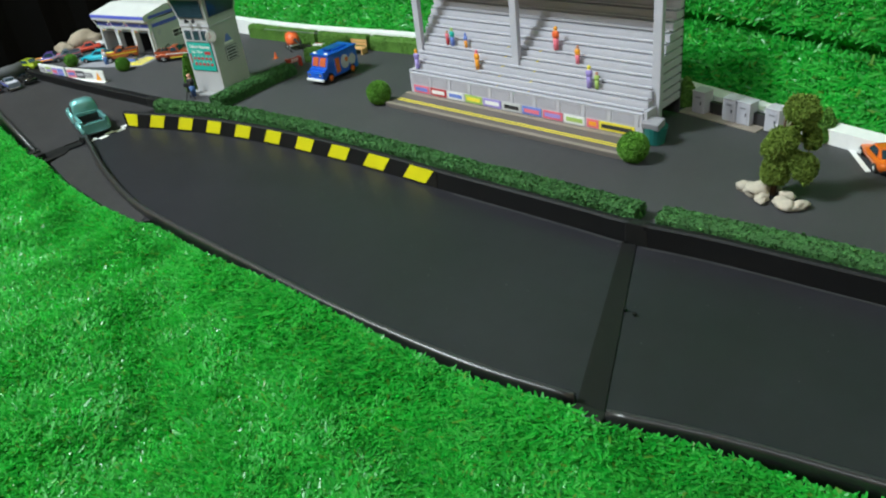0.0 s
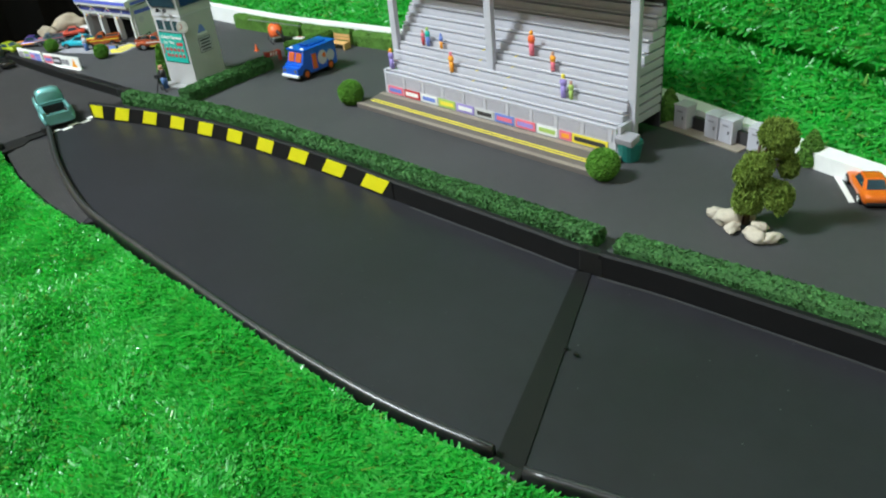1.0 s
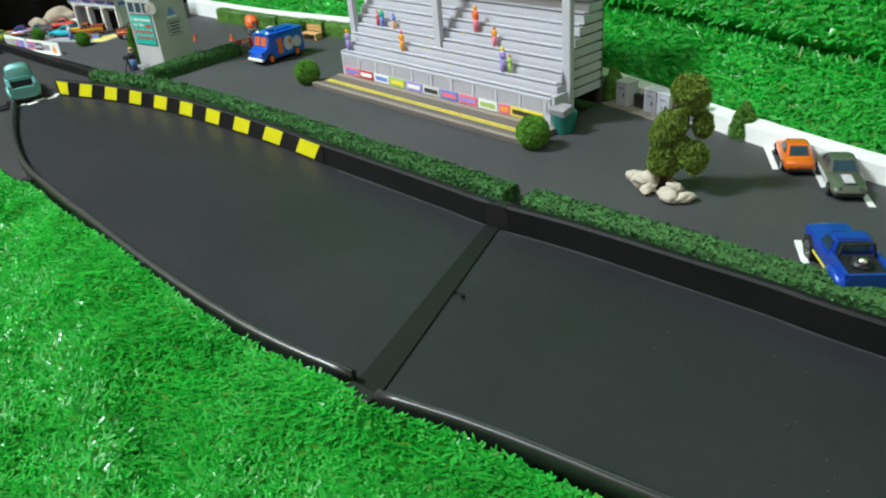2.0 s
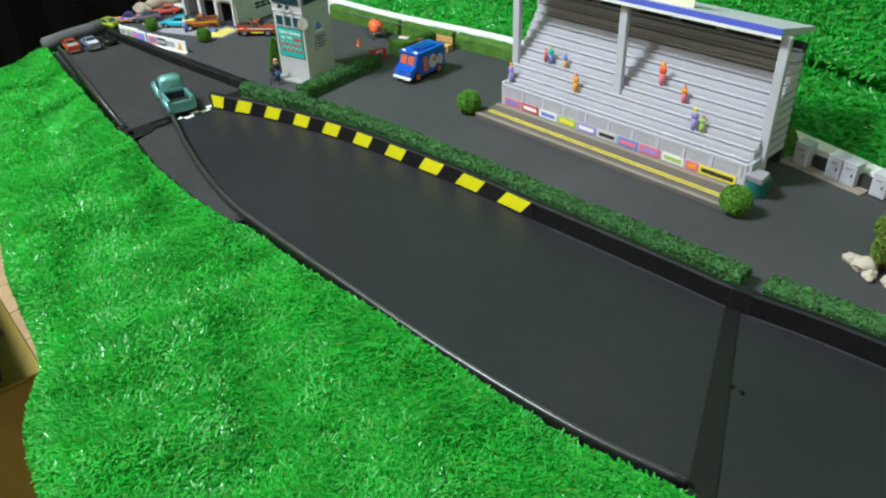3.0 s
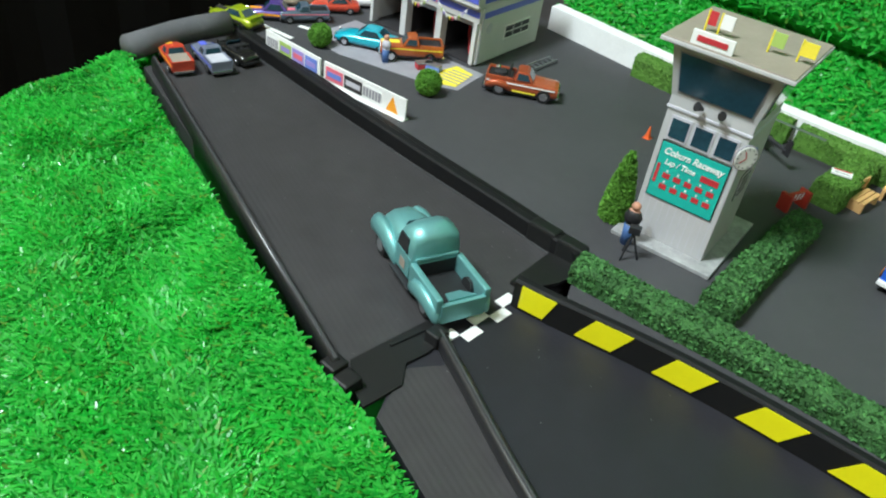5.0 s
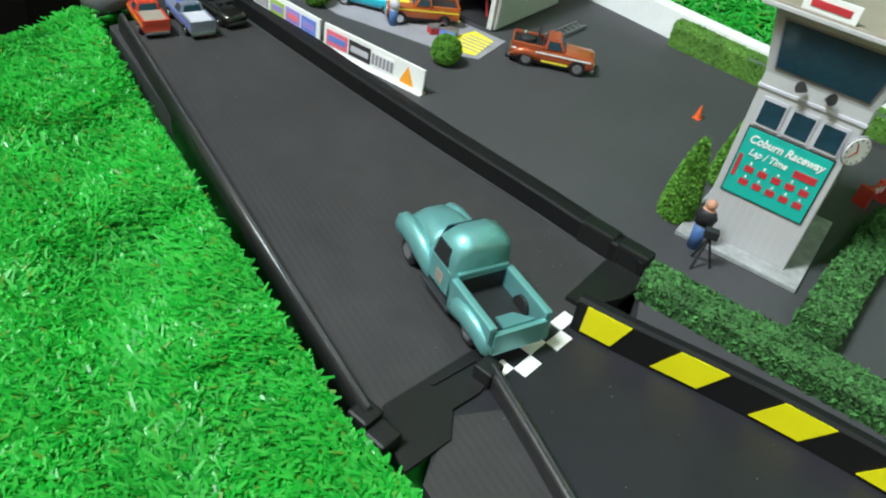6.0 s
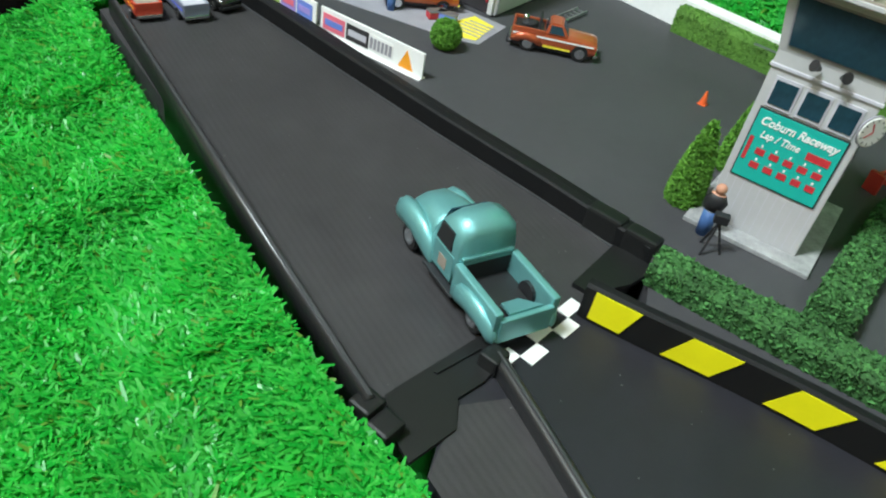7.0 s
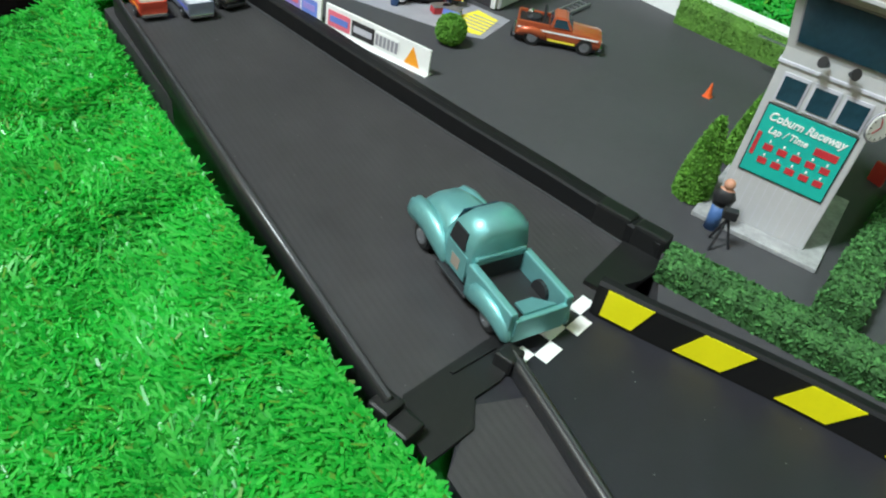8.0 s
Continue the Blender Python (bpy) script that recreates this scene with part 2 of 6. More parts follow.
def ball(r, sub=3, squash=(1, 1, 1), rough=0.0, seed=0, bm=None, at=(0, 0, 0)):
    own = bmesh.new()
    bmesh.ops.create_icosphere(own, subdivisions=sub, radius=1)
    for v in own.verts:
        k = 1 + rough * noise.noise(v.co * 1.7 + Vector((seed * 3.1, seed * 1.7, 0)))
        v.co = Vector((v.co.x * squash[0] * r * k + at[0], v.co.y * squash[1] * r * k + at[1], v.co.z * squash[2] * r * k + at[2]))
    return own if bm is None else merge(bm, own)


def prism(poly, z0, z1, bm=None):
    """An upright slab over a flat outline."""
    own = bmesh.new()
    low = [own.verts.new((x, y, z0)) for x, y in poly]
    top = [own.verts.new((x, y, z1)) for x, y in poly]
    own.faces.new(top), own.faces.new(low[::-1])
    n = len(poly)
    for i in range(n):
        own.faces.new((low[i], low[(i + 1) % n], top[(i + 1) % n], top[i]))
    return own if bm is None else merge(bm, own)


def loft(rings, bm=None, cap=True):
    own = bmesh.new()
    vs = [[own.verts.new(p) for p in r] for r in rings]
    n = len(rings[0])
    for a, b in zip(vs, vs[1:]):
        for i in range(n):
            own.faces.new((a[i], a[(i + 1) % n], b[(i + 1) % n], b[i]))
    if cap:
        own.faces.new(vs[0][::-1]), own.faces.new(vs[-1])
    return own if bm is None else merge(bm, own)


def sweep(path, profile, bm=None, closed=False):
    """Carries a profile (offset to the left, height) along a level path."""
    rings = []
    pts = [Vector(p) for p in path]
    for i, p in enumerate(pts):
        a, b = pts[max(i - 1, 0)], pts[min(i + 1, len(pts) - 1)]
        d = (b - a).normalized()
        left = Vector((-d.y, d.x))
        rings.append([(p.x + left.x * o, p.y + left.y * o, h) for o, h in profile])
    return loft(rings, bm)


def tube(path, r, n=8, bm=None):
    rings = []
    pts = [Vector(p) for p in path]
    for i, p in enumerate(pts):
        d = (pts[min(i + 1, len(pts) - 1)] - pts[max(i - 1, 0)]).normalized()
        side = d.cross(Vector((0, 0, 1)))
        side = side.normalized() if side.length > 1e-4 else Vector((1, 0, 0))
        up = side.cross(d)
        rr = r[i] if isinstance(r, (list, tuple)) else r
        rings.append([p + side * math.cos(6.2832 * k / n) * rr + up * math.sin(6.2832 * k / n) * rr for k in range(n)])
    return loft(rings, bm)


def smooth_path(points, steps=6):
    """Catmull-Rom through points."""
    out = []
    q = [Vector(p) for p in points]
    q = [2 * q[0] - q[1]] + q + [2 * q[-1] - q[-2]]
    for a, b, c, d in zip(q, q[1:], q[2:], q[3:]):
        for s in range(steps):
            t = s / steps
            out.append(0.5 * (2 * b + (c - a) * t + (2 * a - 5 * b + 4 * c - d) * t * t + (3 * b - a - 3 * c + d) * t ** 3))
    out.append(q[-2])
    return out


def raw_mesh(name, verts, faces, material, parent=None, label="", kind="", m=None):
    """A large mesh from arrays of vertices (in units) and equal-sided faces."""
    me = bpy.data.meshes.new(name)
    verts = np.asarray(verts, np.float32) * U
    faces = np.asarray(faces, np.int32)
    k = faces.shape[1]
    me.vertices.add(len(verts))
    me.vertices.foreach_set("co", verts.ravel())
    me.loops.add(faces.size)
    me.loops.foreach_set("vertex_index", faces.ravel())
    me.polygons.add(len(faces))
    me.polygons.foreach_set("loop_start", np.arange(len(faces), dtype=np.int32) * k)
    me.update(calc_edges=True)
    me.materials.append(M[material])
    ob = new(name, me)
    if parent is not None:
        ob.parent = parent
    if m is not None:
        ob.matrix_basis = m
    return tagged(ob, label, kind=kind)


def sample(bm, n, rng):
    """Points and normals spread evenly over a bmesh."""
    bmesh.ops.triangulate(bm, faces=bm.faces[:])
    bm.normal_update()
    tri = np.array([[v.co[:] for v in f.verts] for f in bm.faces])
    nor = np.array([f.normal[:] for f in bm.faces])
    area = np.linalg.norm(np.cross(tri[:, 1] - tri[:, 0], tri[:, 2] - tri[:, 0]), axis=1)
    idx = rng.choice(len(tri), n, p=area / area.sum())
    a, b = rng.random(n), rng.random(n)
    flip = a + b > 1
    a[flip], b[flip] = 1 - a[flip], 1 - b[flip]
    t = tri[idx]
    return t[:, 0] + (t[:, 1] - t[:, 0]) * a[:, None] + (t[:, 2] - t[:, 0]) * b[:, None], nor[idx]


def fuzz(pts, nor, size, rng, lift=0.3):
    """Small folded leaf flakes at points: two triangles each, turned at random."""
    n = len(pts)
    d = rng.normal(size=(n, 3)) + nor * lift * 2
    d /= np.linalg.norm(d, axis=1)[:, None]
    e = np.cross(d, rng.normal(size=(n, 3)))
    e /= np.linalg.norm(e, axis=1)[:, None]
    f = np.cross(d, e)
    s = size * (0.6 + 0.8 * rng.random(n))[:, None]
    v = np.stack([pts - e * s * 0.5, pts + d * s * 0.9 + f * s * 0.2, pts + e * s * 0.5, pts - d * s * 0.3 + f * s * 0.3], 1)
    return v.reshape(-1, 3), np.arange(n * 4).reshape(n, 4)


def text(name, words, size, material, parent, m, label="", shear=0.0, bold=0.0):
    cu = bpy.data.curves.new(name, "FONT")
    cu.body, cu.size, cu.shear, cu.offset = words, size * U, shear, bold * U
    cu.align_x, cu.align_y, cu.extrude = "CENTER", "CENTER", 0.0015 * U
    tmp = bpy.data.objects.new(name, cu)
    me = bpy.data.meshes.new_from_object(tmp)
    bpy.data.objects.remove(tmp)
    bpy.data.curves.remove(cu)
    me.materials.clear()
    me.materials.append(M[material])
    ob = new(name, me)
    ob.parent, ob.matrix_basis = parent, m
    return tagged(ob, label)


# ---- the room round the table ----
def structure(name, bm, material, label, m=None):
    return tagged(part(name, bm, material, None, "", m), label, kind="structure")


ZF = -3.3  # the room's floor below the table top
structure("floor", box(-10.6, 16, -22, 16, ZF - 0.4, ZF - 0.02), "floorwood", "light oak floor of the room")
structure("wall_west", box(-10.75, -10.15, -22, 16, ZF, 21), "beige", "plain beige painted room wall")
# the next three walls are unseen, added to close the room and bounce light
structure("wall_east", box(15.6, 16.4, -22, 16, ZF, 21), "beige", "plain beige painted room wall")
structure("wall_south", box(-10.15, 15.6, -22.4, -21.6, ZF, 21), "beige", "plain beige painted room wall")
structure("wall_north", box(-10.15, 15.6, 15.6, 16.4, ZF, 21), "beige", "plain beige painted room wall")
# unseen ceiling, added so that its white gives fill light
structure("ceiling", box(-10.75, 16.4, -22.4, 16.4, 21, 21.6), "ceiling", "plain white unseen ceiling, added to bounce light")
structure("baseboard", box(-10.15, -10.03, -21.5, 15.5, ZF + 0.02, ZF + 0.76, 0.05), "whitewood", "white painted baseboard along the beige wall")
for k in range(12):
    tagged(part("plank", box(-10.02 + 0.74 * k, -9.295 + 0.74 * k, -2.0, 8.0, ZF - 0.02, ZF + 0.02, 0.012), "floorwood", bpy.data.objects["floor"]))

# black cloth hung behind the end of the table
fold = [(-9.86 + 0.05 * math.sin(k * 1.9) + 0.02 * math.sin(k * 4.3), 4.42 + 0.28 * k) for k in range(39)]
structure("curtain", sweep(fold, [(0, ZF + 0.72), (0, 16), (0.06, 16), (0.06, ZF + 0.72)]), "curtain", "black cloth backdrop hung behind the table")

# ---- the table and its turf ----
EDGE = smooth_path([(-7.07, 5.038), (-7.10, 4.50), (-7.08, 4.06), (-6.90, 3.87), (-6.30, 3.62), (-5.50, 3.27), (-4.80, 2.96), (-4.078, 2.668), (-3.404, 2.413), (-2.840, 2.181), (-2.108, 1.977), (-1.508, 1.741), (-0.976, 1.356), (0.394, 0.958), (2.254, 0.391), (4.132, -0.090), (6.572, -0.530), (9.516, -0.923)], 5)
TABLE = [(p.x, p.y) for p in EDGE] + [(9.5, 9.2), (-7.7, 9.2), (-7.7, 5.3)]
structure("table_top", prism(TABLE, -0.75, -0.22), "darkcard", "dark table board under the layout")
for x, y in ((-7.0, 5.4), (8.5, 0.5), (8.5, 8.6), (-7.0, 8.6)):
    structure("table_leg", box(x - 0.4, x + 0.4, y - 0.4, y + 0.4, ZF, -0.75), "darkcard", "dark table leg")

LANE = smooth_path([(-3.737, 4.688), (-3.513, 4.722), (-3.152, 4.792), (-2.79, 4.842), (-2.371, 4.871), (-1.996, 4.883), (-1.618, 4.874), (-1.189, 4.847), (-0.759, 4.814), (-0.271, 4.759), (0.248, 4.685), (0.975, 4.599), (1.472, 4.538), (1.854, 4.49), (2.386, 4.484), (3.023, 4.436), (3.482, 4.398), (3.948, 4.34), (5.909, 4.185), (9.267, 3.986)], 5)
NEAR = smooth_path([(-3.787, 4.271), (-3.502, 4.134), (-3.168, 3.97), (-2.697, 3.765), (-2.203, 3.579), (-1.761, 3.448), (-1.089, 3.326), (-0.316, 3.203), (0.459, 3.081), (1.137, 3.001), (1.672, 2.968), (2.183, 2.984)], 5)
NEAR2 = smooth_path([(2.362, 2.947), (2.779, 3.016), (3.163, 3.05), (3.563, 3.073), (5.186, 3.181), (9.327, 3.384)], 4)
RAIL = [Vector((-3.951, 3.762)), Vector((-6.772, 4.687))]
FWALL = [Vector((-3.705, 5.169)), Vector((-4.264, 5.218)), Vector((-4.89, 5.253)), Vector((-5.62, 5.31)), Vector((-6.843, 5.427))]
OUTER = [(-3.671, 3.752), (-3.095, 3.559), (-2.706, 3.468), (-2.291, 3.382), (-1.715, 3.312)]


def near_track(x, y):
    """Distance to the outer edge of the track, against which the turf is pushed up."""
    line = [(-6.855, 4.616), (-3.947, 3.737), (-3.668, 3.727), (-3.092, 3.535), (-2.287, 3.352), (-1.713, 3.293), (-1.08, 3.253), (-0.306, 3.126), (0.469, 3.002), (1.147, 2.928), (2.192, 2.91), (3.168, 3.009), (9.327, 3.344)]
    best = np.full(len(x), 9.0)
    for (ax, ay), (bx, by) in zip(line, line[1:]):
        k = np.clip(((x - ax) * (bx - ax) + (y - ay) * (by - ay)) / ((bx - ax) ** 2 + (by - ay) ** 2), 0, 1)
        best = np.minimum(best, np.hypot(x - ax - k * (bx - ax), y - ay - k * (by - ay)))
    return best


def turf_z(x, y):
    """The turf lies a little uneven on the table and rolls over its edge."""
    top = -0.15 + 0.025 * np.sin(x * 1.3 + 0.7) * np.cos(y * 1.9) + 0.02 * np.sin(x * 3.1 + y * 2.3)
    return top + 0.14 * np.exp(-(near_track(x, y) / 0.22) ** 2)


def inside(poly, x, y):
    poly = np.asarray(poly)
    ok = np.zeros(len(x), bool)
    j = len(poly) - 1
    for i in range(len(poly)):
        (xi, yi), (xj, yj) = poly[i], poly[j]
        hit = ((yi > y) != (yj > y)) & (x < (xj - xi) * (y - yi) / (yj - yi + 1e-12) + xi)
        ok ^= hit
        j = i
    return ok


# outline of what lies inside the turf, in turning order
TRACKAREA = [(-3.943, 3.707), (-3.664, 3.698), (-3.089, 3.515), (-2.285, 3.337), (-1.71, 3.268)] + [(p.x, p.y - 0.085) for p in NEAR if p.x > -1.56] + [(p.x, p.y - 0.085) for p in NEAR2] + [(8.826, 9.258), (-7.852, 8.962), (-7.636, 5.178), (-7.06, 5.038), (-6.90, 4.615)]

turf = tagged(new("turf"), "bright green artificial grass mat over the table front", "artificial grass", kind="structure")


def turf_sheet():
    """The woven backing: the flat top and the strip rolled over the table edge."""
    bm = bmesh.new()
    roll = [(0.0, -0.20), (-0.10, -0.225), (-0.17, -0.33), (-0.2, -0.6), (-0.2, -0.92), (-0.14, -0.92), (-0.12, -0.5), (0.0, -0.3)]
    sweep([(p.x, p.y) for p in EDGE], [(-o, h) for o, h in roll], bm)
    prism([(p.x, p.y) for p in EDGE] + [(9.367, 4.086), (1.933, 4.261), (-3.661, 4.261), (-6.96, 4.894)], -0.218, -0.200, bm)
    return bm


part("backing", turf_sheet(), "turfbase", turf)


def blades(base, nor, length, width, rng, lean=0.9):
    """Flat leaning grass blades, one face each."""
    n = len(base)
    d = rng.normal(size=(n, 3)) * lean * np.array([1, 1, 0.5]) + np.array([-0.5, -0.15, 0])
    up = 0.7 * nor + d * 0.75
    up /= np.linalg.norm(up, axis=1)[:, None]
    side = np.cross(up, nor) + 0.12 * rng.normal(size=(n, 3))
    side /= np.linalg.norm(side, axis=1)[:, None]
    l = (length * (0.55 + 0.8 * rng.random(n)))[:, None]
    w = width * (0.7 + 0.6 * rng.random(n))[:, None]
    bend = (d - nor * np.sum(d * nor, 1)[:, None])
    tip = base + up * l * 0.8 + bend * l * 0.35
    v = np.stack([base - side * w * 0.5, base + side * w * 0.5, tip + side * w * 0.22, tip - side * w * 0.22], 1)
    f = np.arange(n * 4).reshape(n, 4)
    return v.reshape(-1, 3), f


def front_turf():
    rng = np.random.default_rng(11)
    x = rng.uniform(-8.2, 6.5, 1150000)
    y = rng.uniform(-0.6, 5.0, 1150000)
    near = np.clip(1.15 - 0.07 * np.hypot(x + 1.5, y - 2.5), 0.45, 1)
    keep = inside(TABLE, x, y) & ~inside(TRACKAREA, x, y) & (rng.random(len(x)) < near)
    x, y = x[keep], y[keep]
    base = np.stack([x, y, turf_z(x, y)], 1)
    # the pile lies over in patches
    lay = np.stack([np.sin(6.3 * x + 3.2 * y + 2.2 * np.sin(5.3 * y + 1)), np.sin(6.7 * y - 4.9 * x + 2.2 * np.sin(7.7 * x))], 1)
    nor = np.c_[0.22 * lay, np.ones(len(x))]
    nor /= np.linalg.norm(nor, axis=1)[:, None]
    # the strip over the rounded edge
    pts = np.array([(p.x, p.y) for p in EDGE])
    m = 80000
    i = rng.integers(0, len(pts) - 1, m)
    q = pts[i] + (pts[i + 1] - pts[i]) * rng.random(m)[:, None]
    d = pts[i + 1] - pts[i]
    out = np.stack([d[:, 1], -d[:, 0]], 1)
    out /= np.linalg.norm(out, axis=1)[:, None]
    a = rng.random(m) ** 1.3
    drop = np.where(a < 0.35, a / 0.35, 1)
    off = 0.17 * np.sin(drop * 1.57)
    z = -0.16 - 0.16 * (1 - np.cos(drop * 1.57)) - np.maximum(a - 0.35, 0) * 0.85
    outward = (q.mean(0) * 0)[None] - out
    e_base = np.stack([q[:, 0] - outward[:, 0] * off * 1, q[:, 1] - outward[:, 1] * off * 1, z], 1)
    e_nor = np.stack([out[:, 0] * np.sin(drop * 1.57), out[:, 1] * np.sin(drop * 1.57), np.cos(drop * 1.57)], 1)
    # trodden shorter against the track
    long = 0.046 * np.clip(0.35 + 2.6 * near_track(np.r_[x, e_base[:, 0]], np.r_[y, e_base[:, 1]]), 0.35, 1.0)
    return blades(np.r_[base, e_base], np.r_[nor, e_nor], long, 0.0175, rng, 1.4)


v, f = front_turf()
raw_mesh("grass_blades", v, f, "turf", turf, "glossy green plastic blades", kind="stuff")

# ---- turf hung behind the layout ----
# foot of the hanging turf, along the back of the white fence board
BACK = smooth_path([(-7.532, 7.956), (-6.276, 7.877), (-5.341, 7.789), (-4.586, 7.708), (-3.642, 7.638), (-2.323, 7.646), (-1.748, 7.609), (-0.219, 7.458), (1.011, 7.209), (1.564, 6.998), (1.971, 6.822), (2.741, 6.47), (3.843, 6.08), (5.932, 5.484), (9.264, 4.786)], 5)
RISE = [(0.0, 0.06), (0.20, 0.30), (0.38, 0.46), (0.54, 0.49), (0.40, 0.62), (0.46, 0.88), (0.62, 1.7), (0.78, 3.0), (0.9, 6.5)]
back_turf = tagged(new("hanging_turf"), "green artificial grass hung up as a backdrop", "artificial grass", kind="structure")
start = next(i for i, p in enumerate(BACK) if p.x > -5.70)
part("backing", sweep([(p.x, p.y) for p in BACK[start:]], [(o + 0.02, h - 0.03) for o, h in RISE] + [(o + 0.10, h - 0.1) for o, h in RISE[::-1]]), "turfbase", back_turf)


def hanging_blades():
    rng = np.random.default_rng(5)
    bm = bmesh.new()
    rings = []
    pts = BACK[start:]
    for i, p in enumerate(pts):
        d = (pts[min(i + 1, len(pts) - 1)] - pts[max(i - 1, 0)]).normalized()
        rings.append([(p.x - d.y * o, p.y + d.x * o, h) for o, h in RISE[:-1]])
    vs = [[bm.verts.new(q) for q in r] for r in rings]
    for a, b in zip(vs, vs[1:]):
        for k in range(len(a) - 1):
            bm.faces.new((a[k], b[k], b[k + 1], a[k + 1]))
    p, n = sample(bm, 190000, rng)
    bm.free()
    n = n * np.sign(n[:, 2] - n[:, 1] + 1e-9)[:, None]
    return blades(p, n, 0.070, 0.027, rng, 1.4)


v, f = hanging_blades()
raw_mesh("grass_blades", v, f, "turf", back_turf, "glossy green plastic blades", kind="stuff")

# ---- the lot and the track ----
LOT = [(p.x, p.y + 0.05) for p in LANE if p.x > -3.53] + [(p.x, p.y) for p in BACK[::-1] if p.x > -7.5] + [(-7.228, 5.493), (-6.847, 5.48)] + [(p.x, p.y + 0.05) for p in FWALL[::-1]]
structure("lot", prism(LOT, -0.2, 0.0), "lot", "dark grey foam-board tarmac of the toy paddock")

lane = tagged(new("track_lane"), "wide black plastic racing lane", "toy track", kind="structure")
LANE1 = [p for p in LANE if p.x <= 1.87]
LANE2 = [p for p in LANE if p.x > 1.87]
floor1 = [(p.x, p.y + 0.03) for p in LANE1] + [(1.902, 4.49), (2.263, 2.961)] + [(p.x, p.y) for p in NEAR[::-1] if p.x > -1.71] + [(x, y) for x, y in OUTER[::-1]] + [(-3.8, 4.01), (-3.839, 4.307), (-3.77, 4.653)]
part("floor_panel", prism(floor1, -0.19, -0.05), "track", lane)
outer = [(-3.773, 4.021)] + OUTER + [(p.x, p.y - 0.05) for p in NEAR[::-1] if -3.71 < p.x < -1.71]
part("outer_floor", prism(outer, -0.055, -0.046), "ribbed", lane, "black finely ribbed floor beside the lip")
floor2 = [(1.86, 4.52)] + [(p.x, p.y + 0.03) for p in LANE2] + [(p.x, p.y) for p in NEAR2[::-1]] + [(2.226, 2.946)]
part("floor_panel", prism(floor2, -0.19, -0.053), "track", lane)
WALL = [(0.0, -0.06), (-0.008, 0.098), (0.004, 0.112), (0.036, 0.112), (0.045, 0.098), (0.045, -0.1)]


def round_bar(o0, o1, z0, z1, n=7):
    """The rounded top of a moulded bar, from offset o0 to o1, rising from z0 to z1."""
    c, r = (o0 + o1) / 2, (o1 - o0) / 2
    return [(c - r * math.cos(math.pi * k / n), z0 + (z1 - z0) * math.sin(math.pi * k / n)) for k in range(n + 1)]


LIP = [(0.0, -0.06)] + round_bar(-0.048, 0.0, -0.002, 0.02)[::-1] + [(-0.048, -0.18)]
part("far_wall", sweep([(p.x, p.y) for p in LANE1], WALL), "mattewall", lane)
part("far_wall", sweep([(p.x, p.y) for p in LANE2], WALL), "mattewall", lane)
part("near_lip", sweep([(p.x, p.y) for p in NEAR], LIP), "wall", lane, smooth=True)
part("near_lip", sweep([(p.x, p.y) for p in NEAR2], LIP), "wall", lane, smooth=True)
# thin pale strips paint the highlight along the lip tops
part("worn_edge", sweep([(p.x, p.y) for p in NEAR], [(-0.020, 0.0185), (-0.020, 0.0215), (-0.029, 0.0215), (-0.029, 0.0185)]), "edge", lane, "pale strip painting the highlight on the lip")
part("worn_edge", sweep([(p.x, p.y) for p in NEAR2], [(-0.020, 0.0185), (-0.020, 0.0215), (-0.029, 0.0215), (-0.029, 0.0185)]), "edge", lane, "pale strip painting the highlight on the lip")
# thin pale line along the foot of the wall
part("gutter_line", sweep([(p.x, p.y) for p in LANE1 if p.x > 0.25], [(-0.012, -0.049), (-0.012, -0.044), (-0.022, -0.044), (-0.022, -0.049)]), "edge", lane, "pale line at the wall foot")
part("gutter_line", sweep([(p.x, p.y) for p in LANE2], [(-0.012, -0.052), (-0.012, -0.046), (-0.022, -0.046), (-0.022, -0.052)]), "edge", lane, "pale line at the wall foot")
# joint between the two lane sections
part("joint_strip", prism([(1.806, 4.489), (1.903, 4.48), (2.343, 2.942), (2.197, 2.945)], -0.06, -0.044), "blacktape", lane, "black joint strip")
part("joint_clip", box(1.822, 1.976, 4.480, 4.550, -0.05, 0.108, 0.008), "plate", lane)
part("joint_foot", box(2.203, 2.368, 2.860, 2.941, -0.2, -0.005, 0.012), "plate", lane)
for x, y in ((2.108, 3.784), (2.174, 3.765)):
    part("screw", cyl(0.014, 0.012, -0.04, -0.03, 10, m=Matrix.Translation((x, y, 0))), "blacktape", lane)

# tape on the wall's inner face: yellow slanted blocks on black

def lane_y(x):
    for a, b in zip(LANE, LANE[1:]):
        if a.x <= x <= b.x:
            return a.y + (b.y - a.y) * (x - a.x) / (b.x - a.x)
    return LANE[-1].y


def wall_patch(xl0, xl1, xt0, xt1, z0, z1, off, n=5):
    """A slanted patch on the wall's inner face; corners at the foot and at the top."""
    bm = bmesh.new()
    lo = [xl0 + (xl1 - xl0) * k / n for k in range(n + 1)]
    hi = [xt0 + (xt1 - xt0) * k / n for k in range(n + 1)]
    rows = []
    for o in (off, off + 0.003):
        rows.append(([bm.verts.new((x, lane_y(x) - o, z0)) for x in lo], [bm.verts.new((x, lane_y(x) - o - 0.008, z1)) for x in hi]))
    (a, b), (c, d) = rows
    for k in range(n):
        bm.faces.new((c[k], c[k + 1], d[k + 1], d[k]))
        bm.faces.new((a[k], b[k], b[k + 1], a[k + 1]))
    for r, s in ((a, c), (b, d)):
        for k in range(n):
            bm.faces.new((r[k], r[k + 1], s[k + 1], s[k]))
    bm.faces.new((a[0], c[0], d[0], b[0])), bm.faces.new((a[n], b[n], d[n], c[n]))
    return bm


